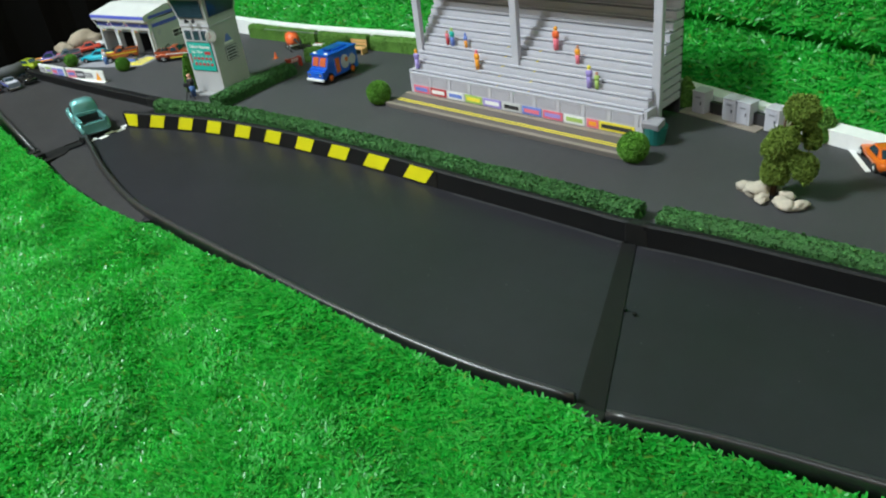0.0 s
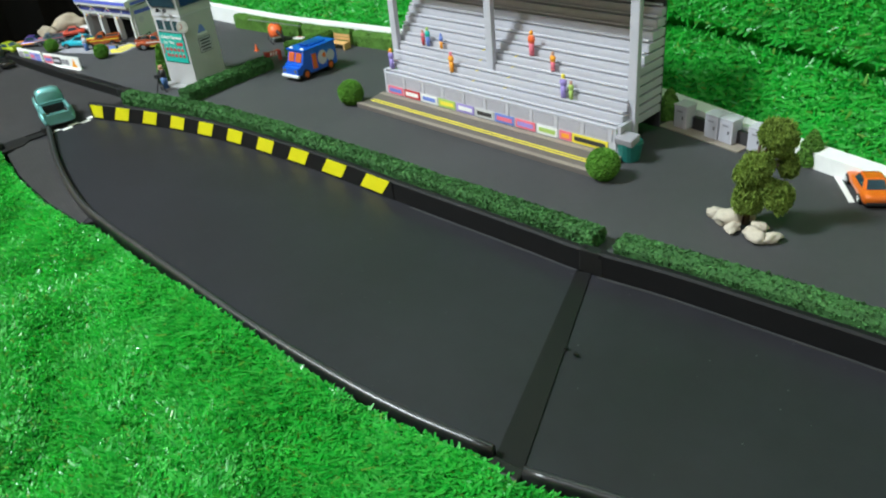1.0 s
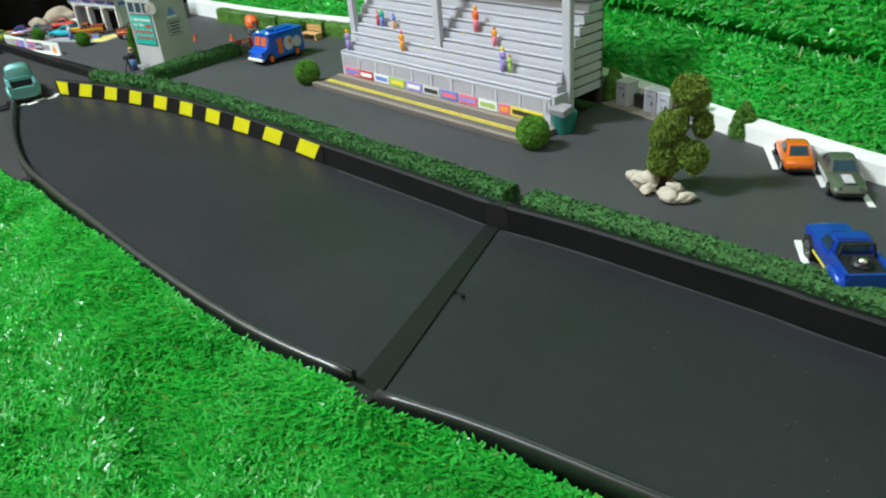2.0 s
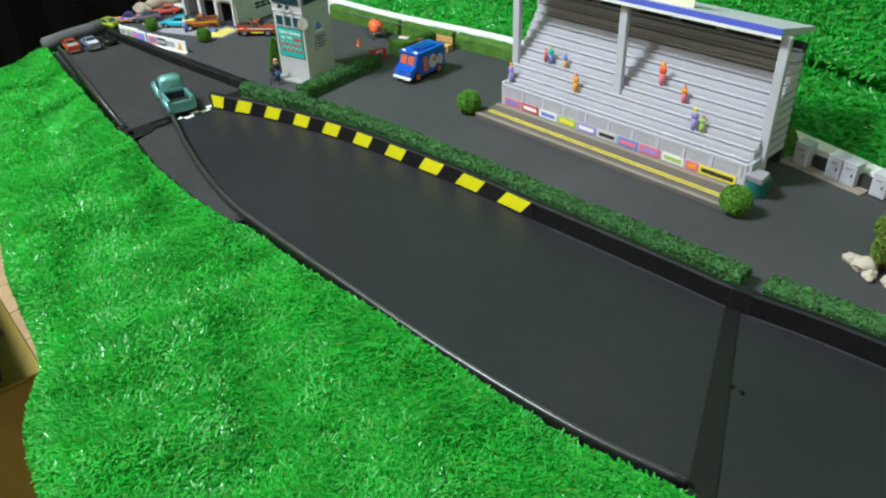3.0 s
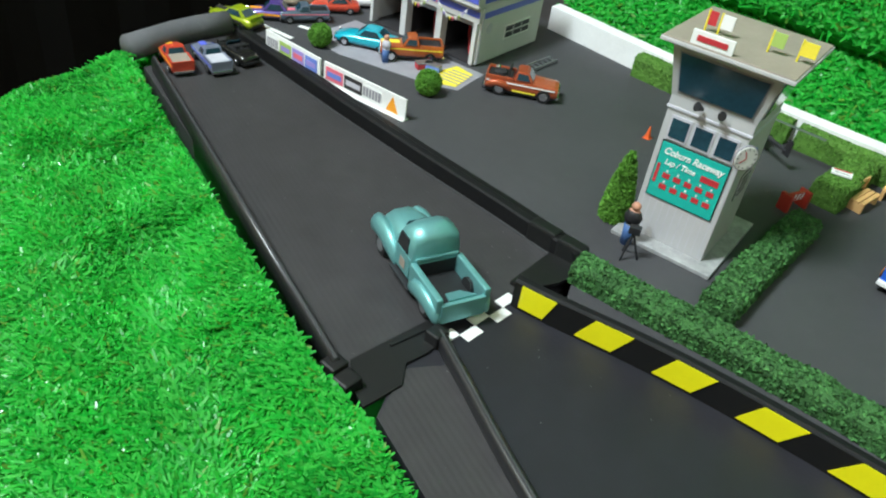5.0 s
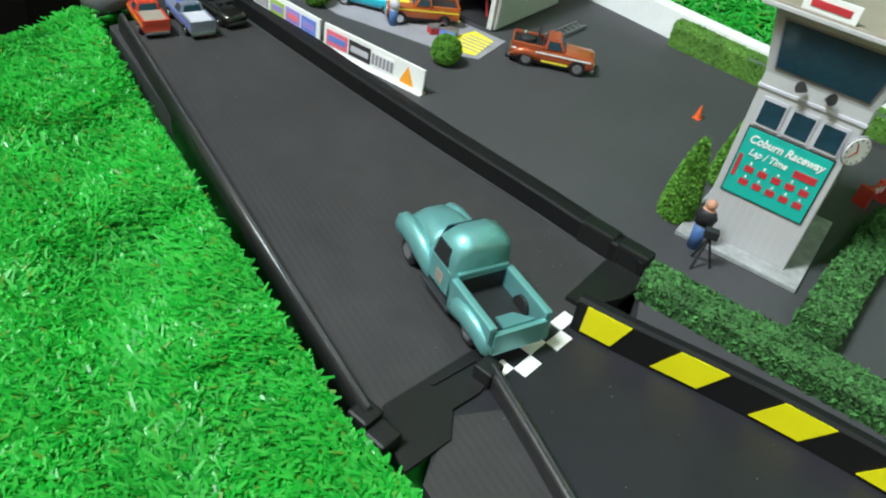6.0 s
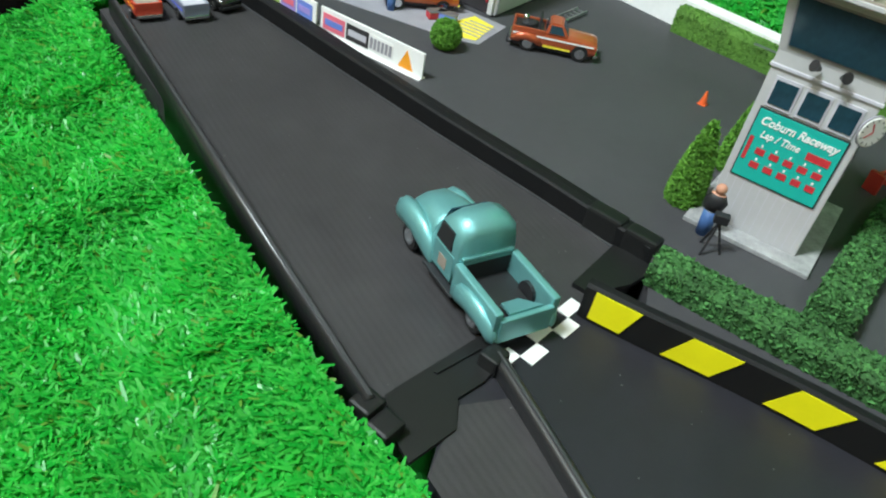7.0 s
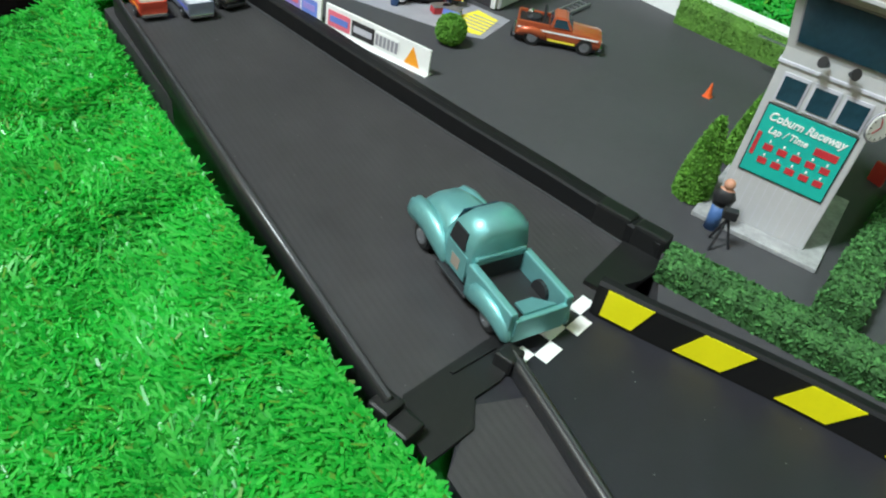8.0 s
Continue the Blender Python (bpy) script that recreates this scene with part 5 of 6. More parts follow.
control_tower(P(-3.481, 5.855, 0, 4.6) @ Matrix.Diagonal((0.886, 0.896, 1.007, 1)))


def garage(m):
    """Three-bay service garage; the front looks along -y."""
    ob = thing("garage", m, "white card race garage with blue bands and three open bays", "garage")
    W_, D_, H_ = 1.52, 0.98, 0.50
    x0, x1 = -W_ / 2, W_ / 2
    # slab coloured dark to paint the shade inside the bays
    part("floor_slab", box(x0, x1, 0, D_, 0, 0.012), "darkcard", ob, "workshop floor coloured dark for the shade inside the bays")
    for xs, n in ((x0, "side_wall"), (x1 - 0.02, "side_wall")):
        part(n, box(xs, xs + 0.02, 0.0, D_, 0.012, H_, 0.002), "offwhite", ob)
    part("back_wall", box(x0 + 0.02, x1 - 0.02, D_ - 0.02, D_, 0.012, H_), "midgrey", ob)
    bays = [(-0.70, -0.29), (-0.21, 0.20), (0.28, 0.69)]
    for a, b in ((x0 + 0.02, bays[0][0]), (bays[0][1], bays[1][0]), (bays[1][1], bays[2][0]), (bays[2][1], x1 - 0.02)):
        part("pier", box(a, b, -0.03, 0.06, 0.012, 0.36, 0.003), "offwhite", ob)
    part("front_lintel", box(x0, x1, -0.03, 0.05, 0.36, H_ + 0.02, 0.003), "offwhite", ob)
    part("blue_band", box(x0 + 0.004, x1 - 0.004, -0.034, -0.03, 0.405, 0.455), "bluestripe", ob, "blue painted band")
    for a, b in bays:
        part("door_frame", box(a, b, 0.0, 0.03, 0.335, 0.36), "midgrey", ob)
        # dark sheets added behind and beside each bay paint its inner shade
        part("bay_interior", box(a - 0.03, b + 0.03, 0.45, 0.46, 0.013, 0.36), "darkcard", ob, "dark sheet standing in for the shade inside the bay")
        part("bay_partition", box(b + 0.01, b + 0.03, 0.06, 0.45, 0.013, 0.36), "darkcard", ob, "added dark sheet for the shade beside the bay")
        part("hoist_arm", tube([(a + 0.10, 0.30, 0.30), (a + 0.17, 0.22, 0.16), (a + 0.26, 0.16, 0.014)], 0.013, 8), "redprint", ob, "red hoist arm")
        part("rolled_door", box(a, b, 0.03, 0.10, 0.30, 0.335, 0.006), "greymetal", ob)
    # low-pitched roof with fascia
    slope = [(-0.10, 0.50), (-0.10, 0.585), (0.35, 0.66), (D_ + 0.03, 0.60), (D_ + 0.03, 0.53), (0.3, 0.52)]
    part("roof", loft([[(x, y, z) for y, z in slope] for x in (x0 - 0.02, x1 + 0.02)]), "offwhite", ob)
    part("fascia_band", box(x0 - 0.015, x1 + 0.015, -0.107, -0.10, 0.535, 0.575), "bluestripe", ob, "blue roof edge band")
    EAST = (x1, D_ / 2, 0)
    part("side_band", panel(0.96, 0.05, 0.004), "bluestripe", ob, "blue painted band", on_face(EAST, 0, 0.415))
    part("side_fascia", panel(1.04, 0.04, 0.004), "bluestripe", ob, "blue roof edge band", on_face(EAST, 0.02, 0.545, 0.02))
    part("side_window", panel(0.40, 0.125, 0.006), "white", ob, m=on_face(EAST, 0.10, 0.21))
    for i in range(3):
        for j in range(2):
            part("window_pane", panel(0.116, 0.042, 0.009), "dark", ob, m=on_face(EAST, 0.10 - 0.130 + 0.130 * i, 0.184 + 0.053 * j))
    part("wall_sign", cyl(0.045, 0.045, 0, 0.008, 20), "greycard", ob, m=on_face(EAST, -0.36, 0.30))
    part("wall_sign_print", panel(0.12, 0.035, 0.005), "greycard", ob, m=on_face(EAST, 0.06, 0.48))
    part("side_trim", panel(0.02, 0.46, 0.008), "greycard", ob, m=on_face(EAST, -0.47, 0.25))
    # bunting over the doors
    rope = [(x0 + 0.05 + 1.4 * t, -0.115, 0.50 - 0.13 * math.sin(math.pi * ((t * 3) % 1.0001))) for t in [k / 36 for k in range(37)]]
    part("bunting_string", tube(rope, 0.003, 6), "white", ob)
    cols = ["yellowprint", "pinkprint", "white", "greenprint", "lilacprint", "white"]
    for k in range(2, 36, 1):
        x, y, z = rope[k]
        part("pennant", prism([(-0.013, 0), (0.013, 0), (0, -0.035)], 0, 0.002), cols[k % 6], ob, m=Matrix.Translation((x * U, (y - 0.003) * U, z * U)) @ Matrix.Rotation(math.pi / 2, 4, "X"))
    # clutter inside and at the doors
    part("workbench", box(-0.10, 0.14, 0.30, 0.42, 0.012, 0.12, 0.004), "redprint", ob)
    return ob


garage(P(-6.06, 6.515, 0, 3.0) @ Matrix.Diagonal((0.69, 0.83, 0.90, 1)))
pad = thing("garage_apron", P(-0.07, -0.03), "grey concrete apron printed before the garage", "paving")
part("apron", prism([(-5.334, 6.52), (-5.272, 6.163), (-5.414, 6.074), (-6.163, 5.866), (-6.529, 5.895), (-6.574, 6.415)], 0.0, 0.004), "midgrey", pad)
part("hatched_corner", prism([(-5.372, 6.442), (-5.312, 6.182), (-5.437, 6.113), (-5.56, 6.179), (-5.536, 6.459)], 0.004, 0.007), "yellowprint", pad, "yellow hatched corner")
for k in range(5):
    y = 6.189 + 0.045 * k
    part("hatch_bar", prism([(-5.513, y), (-5.326, y + 0.03), (-5.326, y + 0.042), (-5.513, y + 0.012)], 0.007, 0.009), "midgrey", pad)

for x, y, c, r in ((-5.66, 6.22, "blueprint", 20), (-5.72, 6.19, "redprint", 65)):
    crate = thing("tool_box", P(x, y, 0.006, r), "small coloured tool case on the apron", "tool case", "tool cases")
    part("case", box(-0.06, 0.06, -0.03, 0.03, 0, 0.04, 0.006), c, crate)
    part("lid", box(-0.062, 0.062, -0.032, 0.032, 0.04, 0.05, 0.004), "greymetal", crate)
trolley = thing("engine_trolley", P(-5.242, 6.386, 0.0, 31.6), "grey metal engine stand beside the garage door", "engine stand")
part("engine", ball(0.04, 2, (1.2, 0.9, 0.9), 0.4, 5, at=(0, 0, 0.065)), "greymetal", trolley)
part("frame", box(-0.07, 0.07, -0.04, 0.04, 0.0, 0.03, 0.006), "dark", trolley)
ladder = thing("ladder", P(-5.262, 6.943, 0, 90.2), "small grey ladder lying beside the garage wall", "ladder")
for s in (-1, 1):
    part("rail", box(-0.22, 0.22, s * 0.035 - 0.006, s * 0.035 + 0.006, 0.012, 0.03, 0.002), "greymetal", ladder)
for k in range(8):
    part("rung", box(-0.20 + 0.055 * k, -0.19 + 0.055 * k, -0.034, 0.034, 0.015, 0.026), "greymetal", ladder)


def plain_figure(m, cols, label, h=0.20):
    """A small toy figure kept to one plain mesh: legs, coat and head in their own paint."""
    bm = cyl(h * 0.12, h * 0.14, 0, h * 0.5, 10)
    merge(bm, loft([[(r * math.cos(a), 0.65 * r * math.sin(a), z) for a in [k * 0.6283 for k in range(10)]] for r, z in ((h * 0.15, h * 0.48), (h * 0.20, h * 0.68), (h * 0.13, h * 0.82), (h * 0.05, h * 0.85))]))
    ball(h * 0.10, 2, at=(0, 0, h * 0.92), bm=bm)
    ob = tagged(part("toy_figure", bm, cols[0], m=m, smooth=True), label, "figurine", "toy figures")
    for c in cols[1:]:
        ob.data.materials.append(M[c])
    for f in ob.data.polygons:
        z = f.center.z / U / h
        f.material_index = 2 if z > 0.83 else 1 if z > 0.485 else 0
    return ob


plain_figure(P(-3.619, 5.516, 0, 10.8), ("jean", "dark", "skin"), "small toy figure in a dark coat and blue trousers", 0.25)
tripod = thing("camera_tripod", P(-3.548, 5.41, 0, 21.4), "small black tripod with a camera", "tripod")
for k in range(3):
    a = k * 2.094
    part("leg", tube([(0.055 * math.cos(a), 0.055 * math.sin(a), 0), (0, 0, 0.15)], 0.006, 6), "dark", tripod)
part("camera", box(-0.03, 0.03, -0.02, 0.02, 0.15, 0.19, 0.004), "dark", tripod)
plain_figure(P(-5.949, 6.027, 0.004, 0.8), ("jean", "greycard", "skin"), "small grey toy figure on the garage apron", 0.2)


def grandstand(m):
    """Roofed stand on a printed road base; the front looks along -y, x runs from its west end."""
    ob = thing("grandstand", m, "lilac-grey card grandstand with blue-edged roof and printed road base", "grandstand")
    L = 2.52
    part("road_base", box(-0.02, L, 0.0, 0.62, 0, 0.035, 0.004), "roadprint", ob, "brown printed road strip")
    part("kerb", box(-0.02, L, 0.34, 0.40, 0.035, 0.042, 0.002), "kerbprint", ob, "tan kerb edge")
    for y in (0.145, 0.185):
        part("road_line", box(0.03, L - 0.04, y, y + 0.016, 0.035, 0.038), "yellowprint", ob, "yellow double line")
    part("kerb_edge", box(-0.02, L, 0.0, 0.05, 0.034, 0.040, 0.002), "kerbprint", ob)
    y0 = 0.42
    part("front_wall", box(0.02, L - 0.06, y0, y0 + 0.03, 0.03, 0.215, 0.003), "greycard", ob)
    part("top_rail", box(0.02, L - 0.06, y0 - 0.006, y0 + 0.036, 0.205, 0.225, 0.005), "lilac", ob)
    for k in range(11):
        x = 0.04 + (L - 0.14) * k / 10
        part("rail_post", box(x - 0.008, x + 0.008, y0 - 0.008, y0, 0.12, 0.21, 0.002), "lilac", ob)
        if k < 10:
            part("wall_panel", box(x + 0.02, x + 0.205, y0 - 0.003, y0, 0.125, 0.20), "panelgrey", ob, "lilac-grey printed panel")
    ads = ["pinkprint", "redprint", "white", "greenprint", "lilacprint", "offwhite", "blueprint", "pinkprint", "white", "pinkprint", "yellowprint"]
    sub = ["blueprint", "white", "blueprint", "yellowprint", "white", "darkcard", "pinkprint", "lilacprint", "greenprint", "orangeprint", "darkcard"]
    for k in range(11):
        x, w = 0.05 + 0.213 * k, 0.195
        if k == 10:
            x, w = 0.05 + 0.213 * 9.55, 0.31
        elif k == 9:
            w = 0.11
        part("advert", box(x, x + w, y0 - 0.008, y0 - 0.002, 0.045, 0.112), ads[k], ob, "coloured advert panel")
        part("advert_print", box(x + 0.02, x + w - 0.02, y0 - 0.0105, y0 - 0.007, 0.062, 0.094), sub[k], ob)
    # tiers
    rows, ya, yb, za, zb = 11, y0 + 0.03, 1.14, 0.19, 0.93
    for k in range(rows):
        y = ya + (yb - ya) * k / rows
        y2 = ya + (yb - ya) * (k + 1) / rows
        z = za + (zb - za) * (k + 0.4) / rows
        part("tier", box(0.02, L - 0.06, y, yb + 0.02, z - 0.055, z, 0.002), "lilac", ob)
        part("bench", box(0.03, L - 0.07, y + 0.012, y + 0.042, z + 0.013, z + 0.024, 0.002), "greycard", ob, "long pale bench")
        # grey strip stands in for the shade under each tread
        part("riser_shadow", box(0.03, L - 0.07, y - 0.002, y, z - 0.03, z - 0.012), "greycard", ob, "grey strip standing in for the shade on the riser")
    part("back_wall", box(0.02, L - 0.06, yb, yb + 0.03, 0.04, 0.955, 0.003), "darkcard", ob, "dark printed back wall")
    for k in range(24):
        x = 0.06 + 0.099 * k
        part("back_panel", box(x, x + 0.085, yb - 0.004, yb, 0.865, 0.945), "midgrey" if k % 4 == 1 else "darkcard", ob)
    for xs in (0.0, L - 0.06):
        part("side_wall", box(xs, xs + 0.03, y0 + 0.01, 0.62, 0.03, 0.24, 0.003), "lilac", ob)
        if xs:
            continue
        part("side_panel", box(xs + 0.005, xs + 0.028, 1.02, yb + 0.03, 0.03, 0.98, 0.003), "lilac", ob)
        part("side_window", box(xs + 0.002, xs + 0.031, 1.04, yb - 0.02, 0.72, 0.92), "darkcard", ob, "dark printed side window")
    for x in (0.03, L / 2 - 0.10, L - 0.045):
        part("post", box(x - 0.036, x + 0.036, 0.612, 0.675, 0.05 if abs(x - L / 2) > 0.5 else 0.36, 1.10, 0.01), "lilac", ob)
        if x < 1.5:
            part("rear_post", box(x - 0.02, x + 0.02, yb + 0.03, yb + 0.07, 0.0, 1.04, 0.006), "lilac", ob)
    part("roof", loft([[(x, y, z) for y, z in ((0.56, 1.09), (0.56, 1.16), (1.26, 1.05), (1.26, 1.02))] for x in (-0.03, L - 0.06)]), "lilac", ob)
    part("roof_band", box(-0.033, L - 0.058, 0.552, 0.56, 1.115, 1.158), "bluestripe", ob, "blue roof edge band")
    part("roof_trim", box(-0.033, L - 0.058, 0.550, 0.56, 1.09, 1.113), "white", ob)
    part("roof_sign", box(0.42, 1.72, 0.70, 0.72, 1.12, 1.34, 0.003), "signcream", ob, "cream roof sign")
    text("sign_lettering", "Welcome Race Fans", 0.155, "midgrey", ob, Matrix.Translation((1.07 * U, 0.698 * U, 1.245 * U)) @ Matrix.Rotation(math.pi / 2, 4, "X"), "grey script lettering", 0.3)
    # yellow aisle lines
    for x in (1.02, 1.36):
        for k in range(5):
            y = ya + (yb - ya) * k / rows
            z = za + (zb - za) * (k + 0.4) / rows
            part("aisle_mark", box(x, x + 0.012, y + 0.004, y + 0.05, z, z + 0.003), "yellowprint", ob)
    return ob


GS = P(-1.214, 5.922, 0, -8.3) @ Matrix.Diagonal((1.052, 0.836, 1.113, 1))
grandstand(GS)
ROW = lambda k: (0.45 + 0.69 * k / 11 + 0.028, 0.19 + 0.74 * (k + 0.4) / 11 + 0.03)
for x, k, c, h in ((0.08, 0, ("lilacprint", "lilacprint", "orangeprint"), 0.17), (0.42, 3, ("blueprint", "teal", "greenprint"), 0.15), (0.36, 3, ("redprint", "pinkprint", "skin"), 0.12), (0.58, 3, ("orangeprint", "blueprint", "blueprint"), 0.12), (0.78, 1, ("orangeprint", "orangeprint", "pinkprint"), 0.16), (1.52, 4, ("pinkprint", "conered", "orangeprint"), 0.18), (1.76, 3, ("pinkprint", "orangeprint", "skin"), 0.14), (1.93, 1, ("lilacprint", "lilacprint", "yellowprint"), 0.17), (2.0, 1, ("greenprint", "greenprint", "skin"), 0.13)):
    y, z = ROW(k)
    plain_figure(GS @ P(x, y, z), c, "small brightly painted toy spectator on the grandstand", h)

bin_ = thing("litter_bin", P(1.486, 5.942, 0, -9.3), "teal litter bin with a grey lid at the grandstand", "bin")
part("bucket", cyl(0.075, 0.10, 0, 0.15, 18, bevel=0.006), "bin", bin_)
part("lid", box(-0.075, 0.075, -0.06, 0.06, 0.15, 0.21, 0.012, m=Matrix.Rotation(0.2, 4, "X")), "midgrey", bin_)


# ---- small things on the lot ----
def billboard(x0, y0, x1, y1, prints, label):
    a = math.degrees(math.atan2(y1 - y0, x1 - x0))
    w = math.hypot(x1 - x0, y1 - y0)
    ob = thing("billboard", P((x0 + x1) / 2, (y0 + y1) / 2, 0, a), label, "billboard", "trackside billboards")
    part("board", box(-w / 2, w / 2, -0.006, 0.006, 0, 0.145, 0.002), "white", ob)
    n = len(prints)
    for k, (c, d) in enumerate(prints):
        u0 = -w / 2 + 0.02 + (w - 0.04) * k / n
        u1 = -w / 2 + 0.02 + (w - 0.04) * (k + 1) / n - 0.012
        if c == "triangle":
            tri = prism([((u0 + u1) / 2 - 0.05, 0.02), ((u0 + u1) / 2 + 0.05, 0.02), ((u0 + u1) / 2, 0.125)], 0, 0.002)
            t = part("warning_print", tri, "orangeprint", ob, "orange triangle print", Matrix.Translation((0, -0.006 * U, 0)) @ Matrix.Rotation(math.pi / 2, 4, "X"))
            for j in range(3):
                part("print_bar", box((u0 + u1) / 2 - 0.03 + 0.008 * j, (u0 + u1) / 2 + 0.03 - 0.008 * j, -0.0095, -0.0078, 0.03 + 0.022 * j, 0.04 + 0.022 * j), "darkcard", t)
            continue
        p = part("advert", box(u0, u1, -0.0085, -0.006, 0.028, 0.118), c, ob, "printed advert block")
        if c in ("white", "offwhite"):
            for j in range(6):
                s = u0 + (u1 - u0) * j / 6
                part("print_bar", box(s, s + (u1 - u0) / 6 - 0.008, -0.0105, -0.0083, 0.042, 0.104), d, p)
        else:
            part("print_bar", box(u0 + 0.015, u1 - 0.015, -0.0105, -0.0083, 0.055, 0.09), d, p)
    part("foot", box(-w / 2, w / 2, -0.03, 0.03, 0, 0.006), "white", ob)
    return ob


billboard(-6.575, 5.468, -5.99, 5.462, [("white", "midgrey"), ("greenprint", "lilacprint"), ("lilacprint", "pinkprint"), ("blueprint", "lilacprint")], "white trackside board with small coloured adverts")
billboard(-5.955, 5.462, -5.245, 5.515, [("pinkprint", "blueprint"), ("darkcard", "greycard"), ("white", "midgrey"), ("triangle", "")], "white trackside board with red, black and orange adverts")


def park_line(x0, y0, x1, y1):
    a = math.degrees(math.atan2(y1 - y0, x1 - x0))
    w = math.hypot(x1 - x0, y1 - y0)
    ob = part("parking_line", box(-w / 2, w / 2, -0.018, 0.018, 0, 0.004), "white", m=P((x0 + x1) / 2, (y0 + y1) / 2, 0, a))
    tagged(ob, "white painted parking line on the lot", "line", "parking lines")


for q in ((2.789, 6.402, 3.017, 5.940), (3.186, 6.131, 3.342, 5.806), (3.483, 5.948, 3.634, 5.663), (3.406, 5.079, 3.596, 4.671), (-6.98, 5.70, -6.62, 5.73), (-6.78, 5.93, -6.50, 6.02)):
    park_line(*q)


def toilets():
    base = thing("toilet_block_base", P(1.817, 6.541, 0, -18.9) @ Matrix.Diagonal((1.1, 1, 1, 1)), "thin tan card base under the portable toilets", "base")
    part("base", box(-0.34, 0.34, -0.06, 0.16, 0, 0.012, 0.003), "kerbprint", base)
    for u in (-0.20, 0.07, 0.19, 0.42):
        ob = thing("portable_toilet", P(1.817, 6.541, 0.012, -18.9) @ P(u * 1.1, 0.05, 0), "grey portable toilet cabin against the white fence", "toilet cabin", "portable toilets")
        part("cabin", box(-0.06, 0.06, -0.05, 0.07, 0, 0.18, 0.006), "greycard", ob)
        part("roof", box(-0.064, 0.064, -0.055, 0.075, 0.18, 0.192, 0.005), "greycard", ob)
        door = part("door", box(-0.042, 0.042, -0.055, -0.05, 0.015, 0.165, 0.002), "lilac", ob)
        part("vent", box(-0.025, 0.025, -0.058, -0.055, 0.135, 0.148), "midgrey", door)
        part("handle", box(0.025, 0.034, -0.060, -0.055, 0.08, 0.105), "dark", door)
    # dark blocks filling the gaps between the cabins
    for u in (-0.07, 0.30):
        part("dark_doorway", box(u - 0.06, u + 0.06, 0.06, 0.10, 0.012, 0.11), "darkcard", base, "dark block between the cabins")


toilets()


def bench(m):
    ob = thing("bench", m, "light wooden toy bench beside a hedge", "bench", "benches")
    for k in range(3):
        part("seat_slat", box(-0.14, 0.14, -0.06 + 0.04 * k, -0.027 + 0.04 * k, 0.075, 0.09, 0.003), "wood", ob)
    for k in range(2):
        part("back_slat", box(-0.14, 0.14, 0.066, 0.078, 0.10 + 0.045 * k, 0.135 + 0.045 * k, 0.003), "wood", ob)
    for x in (-0.125, 0.125):
        part("leg", box(x - 0.012, x + 0.012, -0.06, 0.07, 0, 0.076, 0.003), "wood", ob)
        part("back_post", box(x - 0.012, x + 0.012, 0.06, 0.072, 0.07, 0.185, 0.003), "wood", ob)


bench(P(-2.70, 7.285, 0, 2.0) @ SC(0.84))
bench(P(-2.865, 7.06, 0, 82.0) @ SC(0.80))


def cone(m):
    ob = thing("traffic_cone", m, "small orange traffic cone on the lot", "traffic cone", "traffic cones")
    part("foot", box(-0.03, 0.03, -0.03, 0.03, 0, 0.008, 0.003), "conered", ob)
    part("cone", cyl(0.026, 0.006, 0.008, 0.10, 16), "conered", ob, smooth=False)


for x, y in ((-4.15, 6.68), (-3.65, 6.85)):
    cone(P(x, y) @ SC(0.82))

barrier = thing("road_barrier", P(-3.15, 6.655, 0, 68.0) @ SC(0.78), "red folding road barrier with white hatching", "barrier")
for s in (-1, 1):
    part("leg", box(s * 0.10 - 0.014, s * 0.10 + 0.014, -0.05, 0.05, 0, 0.14, 0.004), "barred", barrier)
board = part("board", box(-0.11, 0.11, -0.012, 0.012, 0.07, 0.14, 0.003), "barred", barrier)
for k in range(3):
    x = -0.045 + 0.04 * k
    part("white_bar", prism([(x, 0.08), (x + 0.018, 0.08), (x + 0.035, 0.13), (x + 0.017, 0.13)], 0, 0.002), "white", board, m=Matrix.Translation((0, -0.012 * U, 0)) @ Matrix.Rotation(math.pi / 2, 4, "X"))


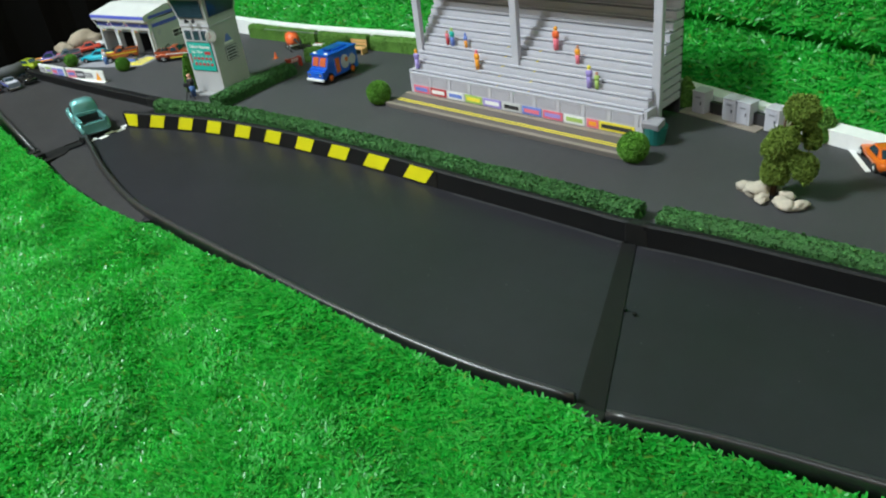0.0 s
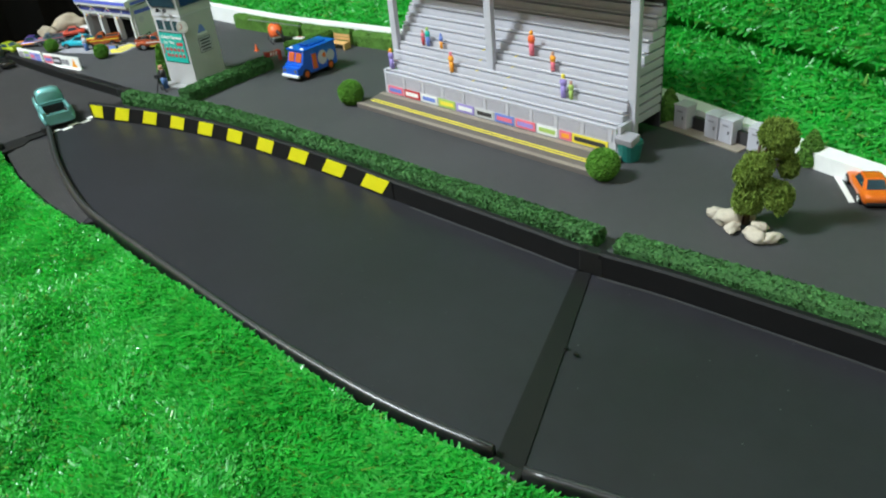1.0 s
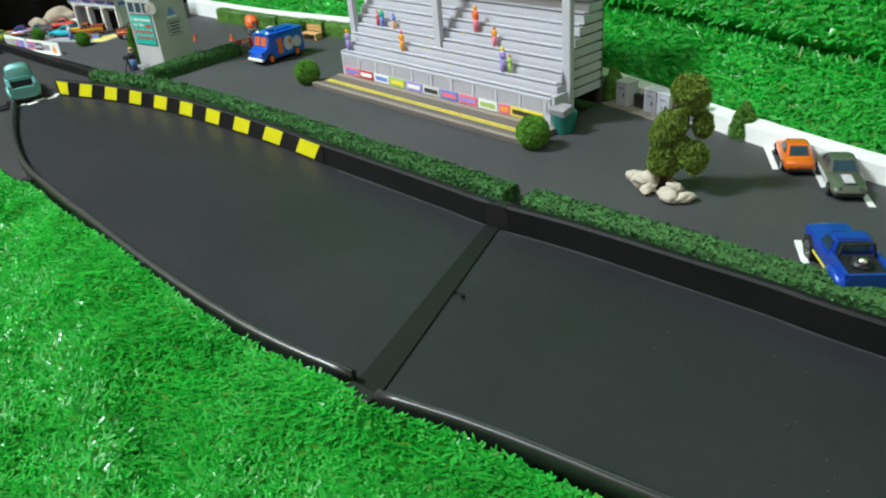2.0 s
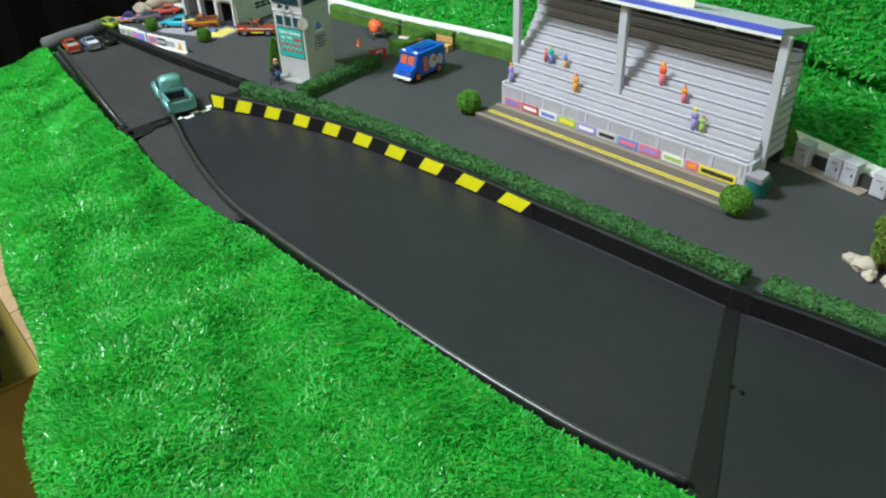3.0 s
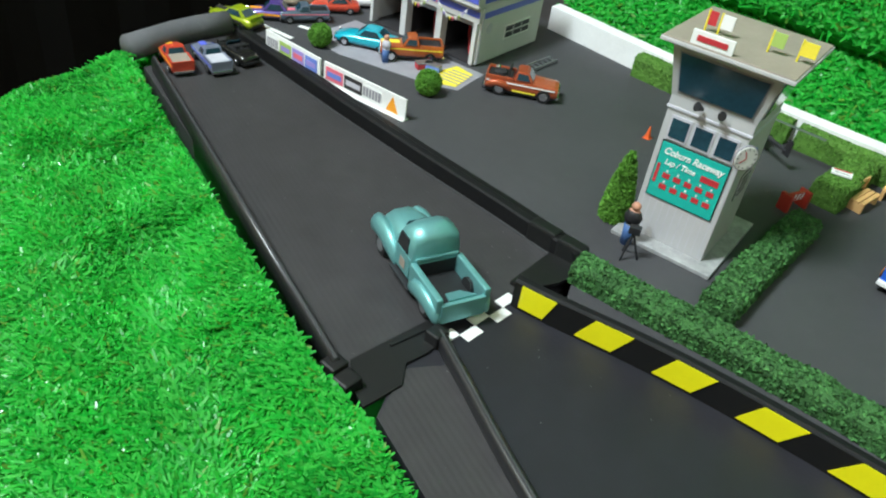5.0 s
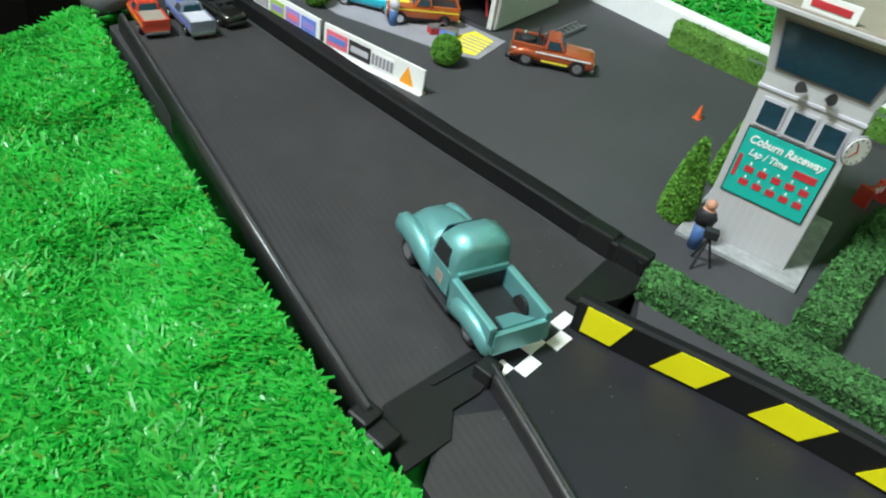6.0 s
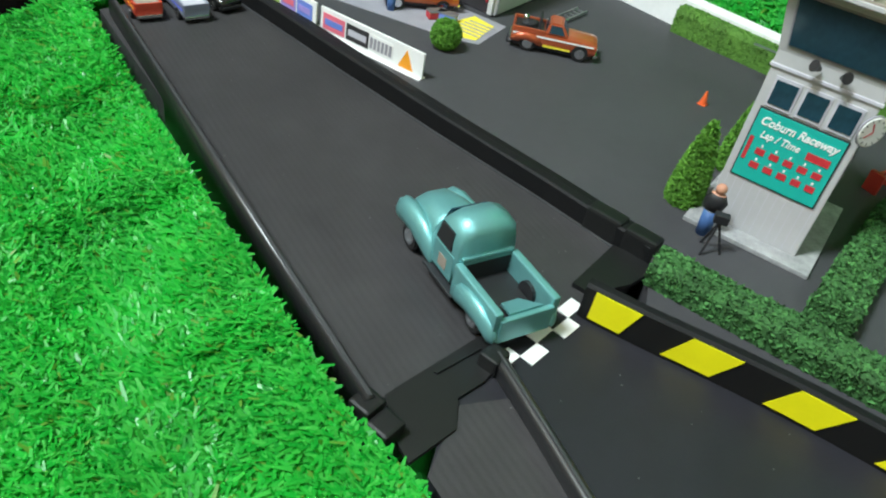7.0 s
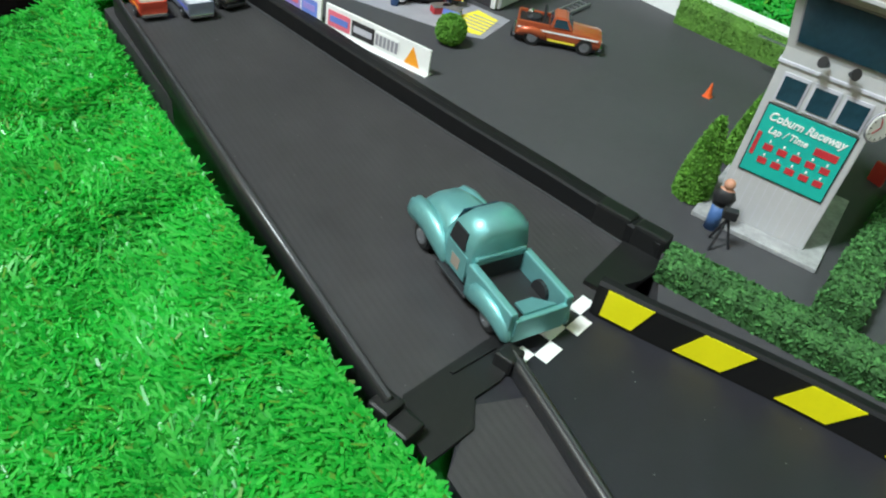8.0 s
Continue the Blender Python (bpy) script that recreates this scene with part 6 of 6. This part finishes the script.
def helicopter(m):
    ob = thing("toy_helicopter", m, "small orange and white toy helicopter with black tail", "helicopter")
    part("cabin", hull([(-0.10, 0.05, 0.09, 0.15), (-0.05, 0.075, 0.07, 0.19, 0.02), (0.04, 0.08, 0.065, 0.20, 0.02), (0.11, 0.06, 0.075, 0.16, 0.015), (0.14, 0.03, 0.09, 0.12)]), "conered", ob, smooth=True)
    part("windscreen", ball(0.055, 2, (1, 1.1, 0.8), at=(0.095, 0, 0.125)), "glass", ob, smooth=True)
    part("belly", box(-0.08, 0.10, -0.06, 0.06, 0.055, 0.085, 0.01), "white", ob)
    part("tail_boom", tube([(-0.08, 0, 0.14), (-0.22, 0, 0.13), (-0.34, 0, 0.13)], [0.022, 0.014, 0.010], 10), "dark", ob)
    part("tail_fin", prism([(-0.37, 0.10), (-0.31, 0.10), (-0.33, 0.21), (-0.37, 0.21)], -0.004, 0.004), "dark", ob, m=Matrix.Rotation(math.pi / 2, 4, "X"))
    part("mast", cyl(0.01, 0.01, 0.19, 0.23, 10), "greymetal", ob)
    for a in (0.5, 3.64):
        part("rotor_blade", box(0.0, 0.46, -0.012, 0.012, 0.226, 0.231, m=Matrix.Rotation(a, 4, "Z")), "greymetal", ob)
    for s in (-1, 1):
        part("skid", tube([(-0.12, s * 0.075, 0.012), (0.11, s * 0.075, 0.012), (0.15, s * 0.075, 0.03)], 0.009, 8), "dark", ob)
        for x in (-0.05, 0.06):
            part("skid_strut", tube([(x, s * 0.075, 0.012), (x, s * 0.05, 0.07)], 0.006, 6), "greymetal", ob)


helicopter(P(-3.69, 7.225, 0, 151.2))
card = thing("notice_card", P(-3.03, 6.99, 0.168, 14.0), "white notice card with a red head lying on the hedge block", "card")
part("card", box(-0.06, 0.06, -0.035, 0.035, 0.0, 0.014, 0.004), "white", card)
part("card_print", box(-0.05, 0.05, 0.012, 0.026, 0.014, 0.016), "redprint", card, "red printed head")
part("card_print", box(-0.045, 0.045, -0.022, -0.012, 0.014, 0.016), "midgrey", card, "grey printed line")

# ---- beside the table ----
carton = thing("carton", P(-5.05, 2.40, ZF + 0.02, -12), "yellow printed carton standing on the floor beside the table", "carton")
part("carton_body", box(0, 2.6, -2.7, 0.0, 0, 2.28, 0.02), "carton", carton)
part("flap", box(0.01, 1.29, -2.69, -0.01, 2.28, 2.31, 0.006), "carton", carton)
part("flap", box(1.31, 2.59, -2.69, -0.01, 2.28, 2.31, 0.006), "carton", carton)
part("carton_print", box(0.0, 0.22, -0.17, -0.03, 2.31, 2.314), "darkcard", carton, "black printed block")
part("carton_print", box(0.52, 0.82, -0.12, -0.02, 2.31, 2.314), "darkcard", carton, "black printed block")
part("carton_print", box(0.70, 1.20, -0.30, -0.27, 2.31, 2.314), "darkcard", carton, "black printed line")
part("carton_print", box(1.17, 2.3, -0.33, -0.30, 2.31, 2.314), "darkcard", carton, "black printed line")
part("carton_print", box(1.5, 1.9, -0.24, -0.12, 2.31, 2.314), "darkcard", carton, "black printed block")
case = thing("equipment_case", P(-5.27, 2.33, ZF + 2.334, -15), "dark grey flat plastic case lying on the carton", "case")
part("case_body", box(0.3, 2.9, -2.1, -0.40, 0, 0.36, 0.05), "desk", case)
part("case_lid", box(0.0, 3.26, -2.4, 0.0, 0.36, 0.52, 0.06), "desk", case, "flat dark lid")
part("latch", box(0.1, 0.35, -1.0, -0.8, 0.52, 0.56, 0.015), "dark", case)
part("grip", box(0.62, 1.0, -0.62, -0.30, 0.52, 0.60, 0.03), "dark", case, "black moulded grip")
cable = thing("cable", P(0, 0, ZF), "thin pale cable trailing over the floor", "cable")
part("wire", tube(smooth_path([(-9.98, 4.12, 0.62), (-9.95, 4.0, 0.25), (-9.8, 3.75, 0.05), (-9.5, 3.2, 0.05), (-9.0, 2.75, 0.05), (-8.2, 2.4, 0.05), (-7.2, 2.2, 0.05)], 6), 0.03, 8), "greycard", cable, smooth=True)
# housing assumed round the main lamp, out of view
lampbox = thing("assumed_lamp", pose(-0.84, -0.25, 1.66), "white rectangular ceiling lamp, assumed out of view", "lamp")
part("housing", box(-1.9, 1.9, -3.2, 3.2, 0.2, 0.9, 0.05), "whitewood", lampbox)
for x in (-1.2, 1.2):
    part("hanger", cyl(0.08, 0.08, 0.9, 5.19, 10, m=Matrix.Translation((x, 0, 0))), "greymetal", lampbox)
# housing made up round the added fill, out of view
lampbox = thing("assumed_lamp", pose(0.70, -0.90, 2.06), "white rectangular ceiling lamp, assumed out of view", "lamp")
part("housing", box(-2.8, 2.8, -1.9, 1.9, 0.1, 1.38, 0.05), "whitewood", lampbox)
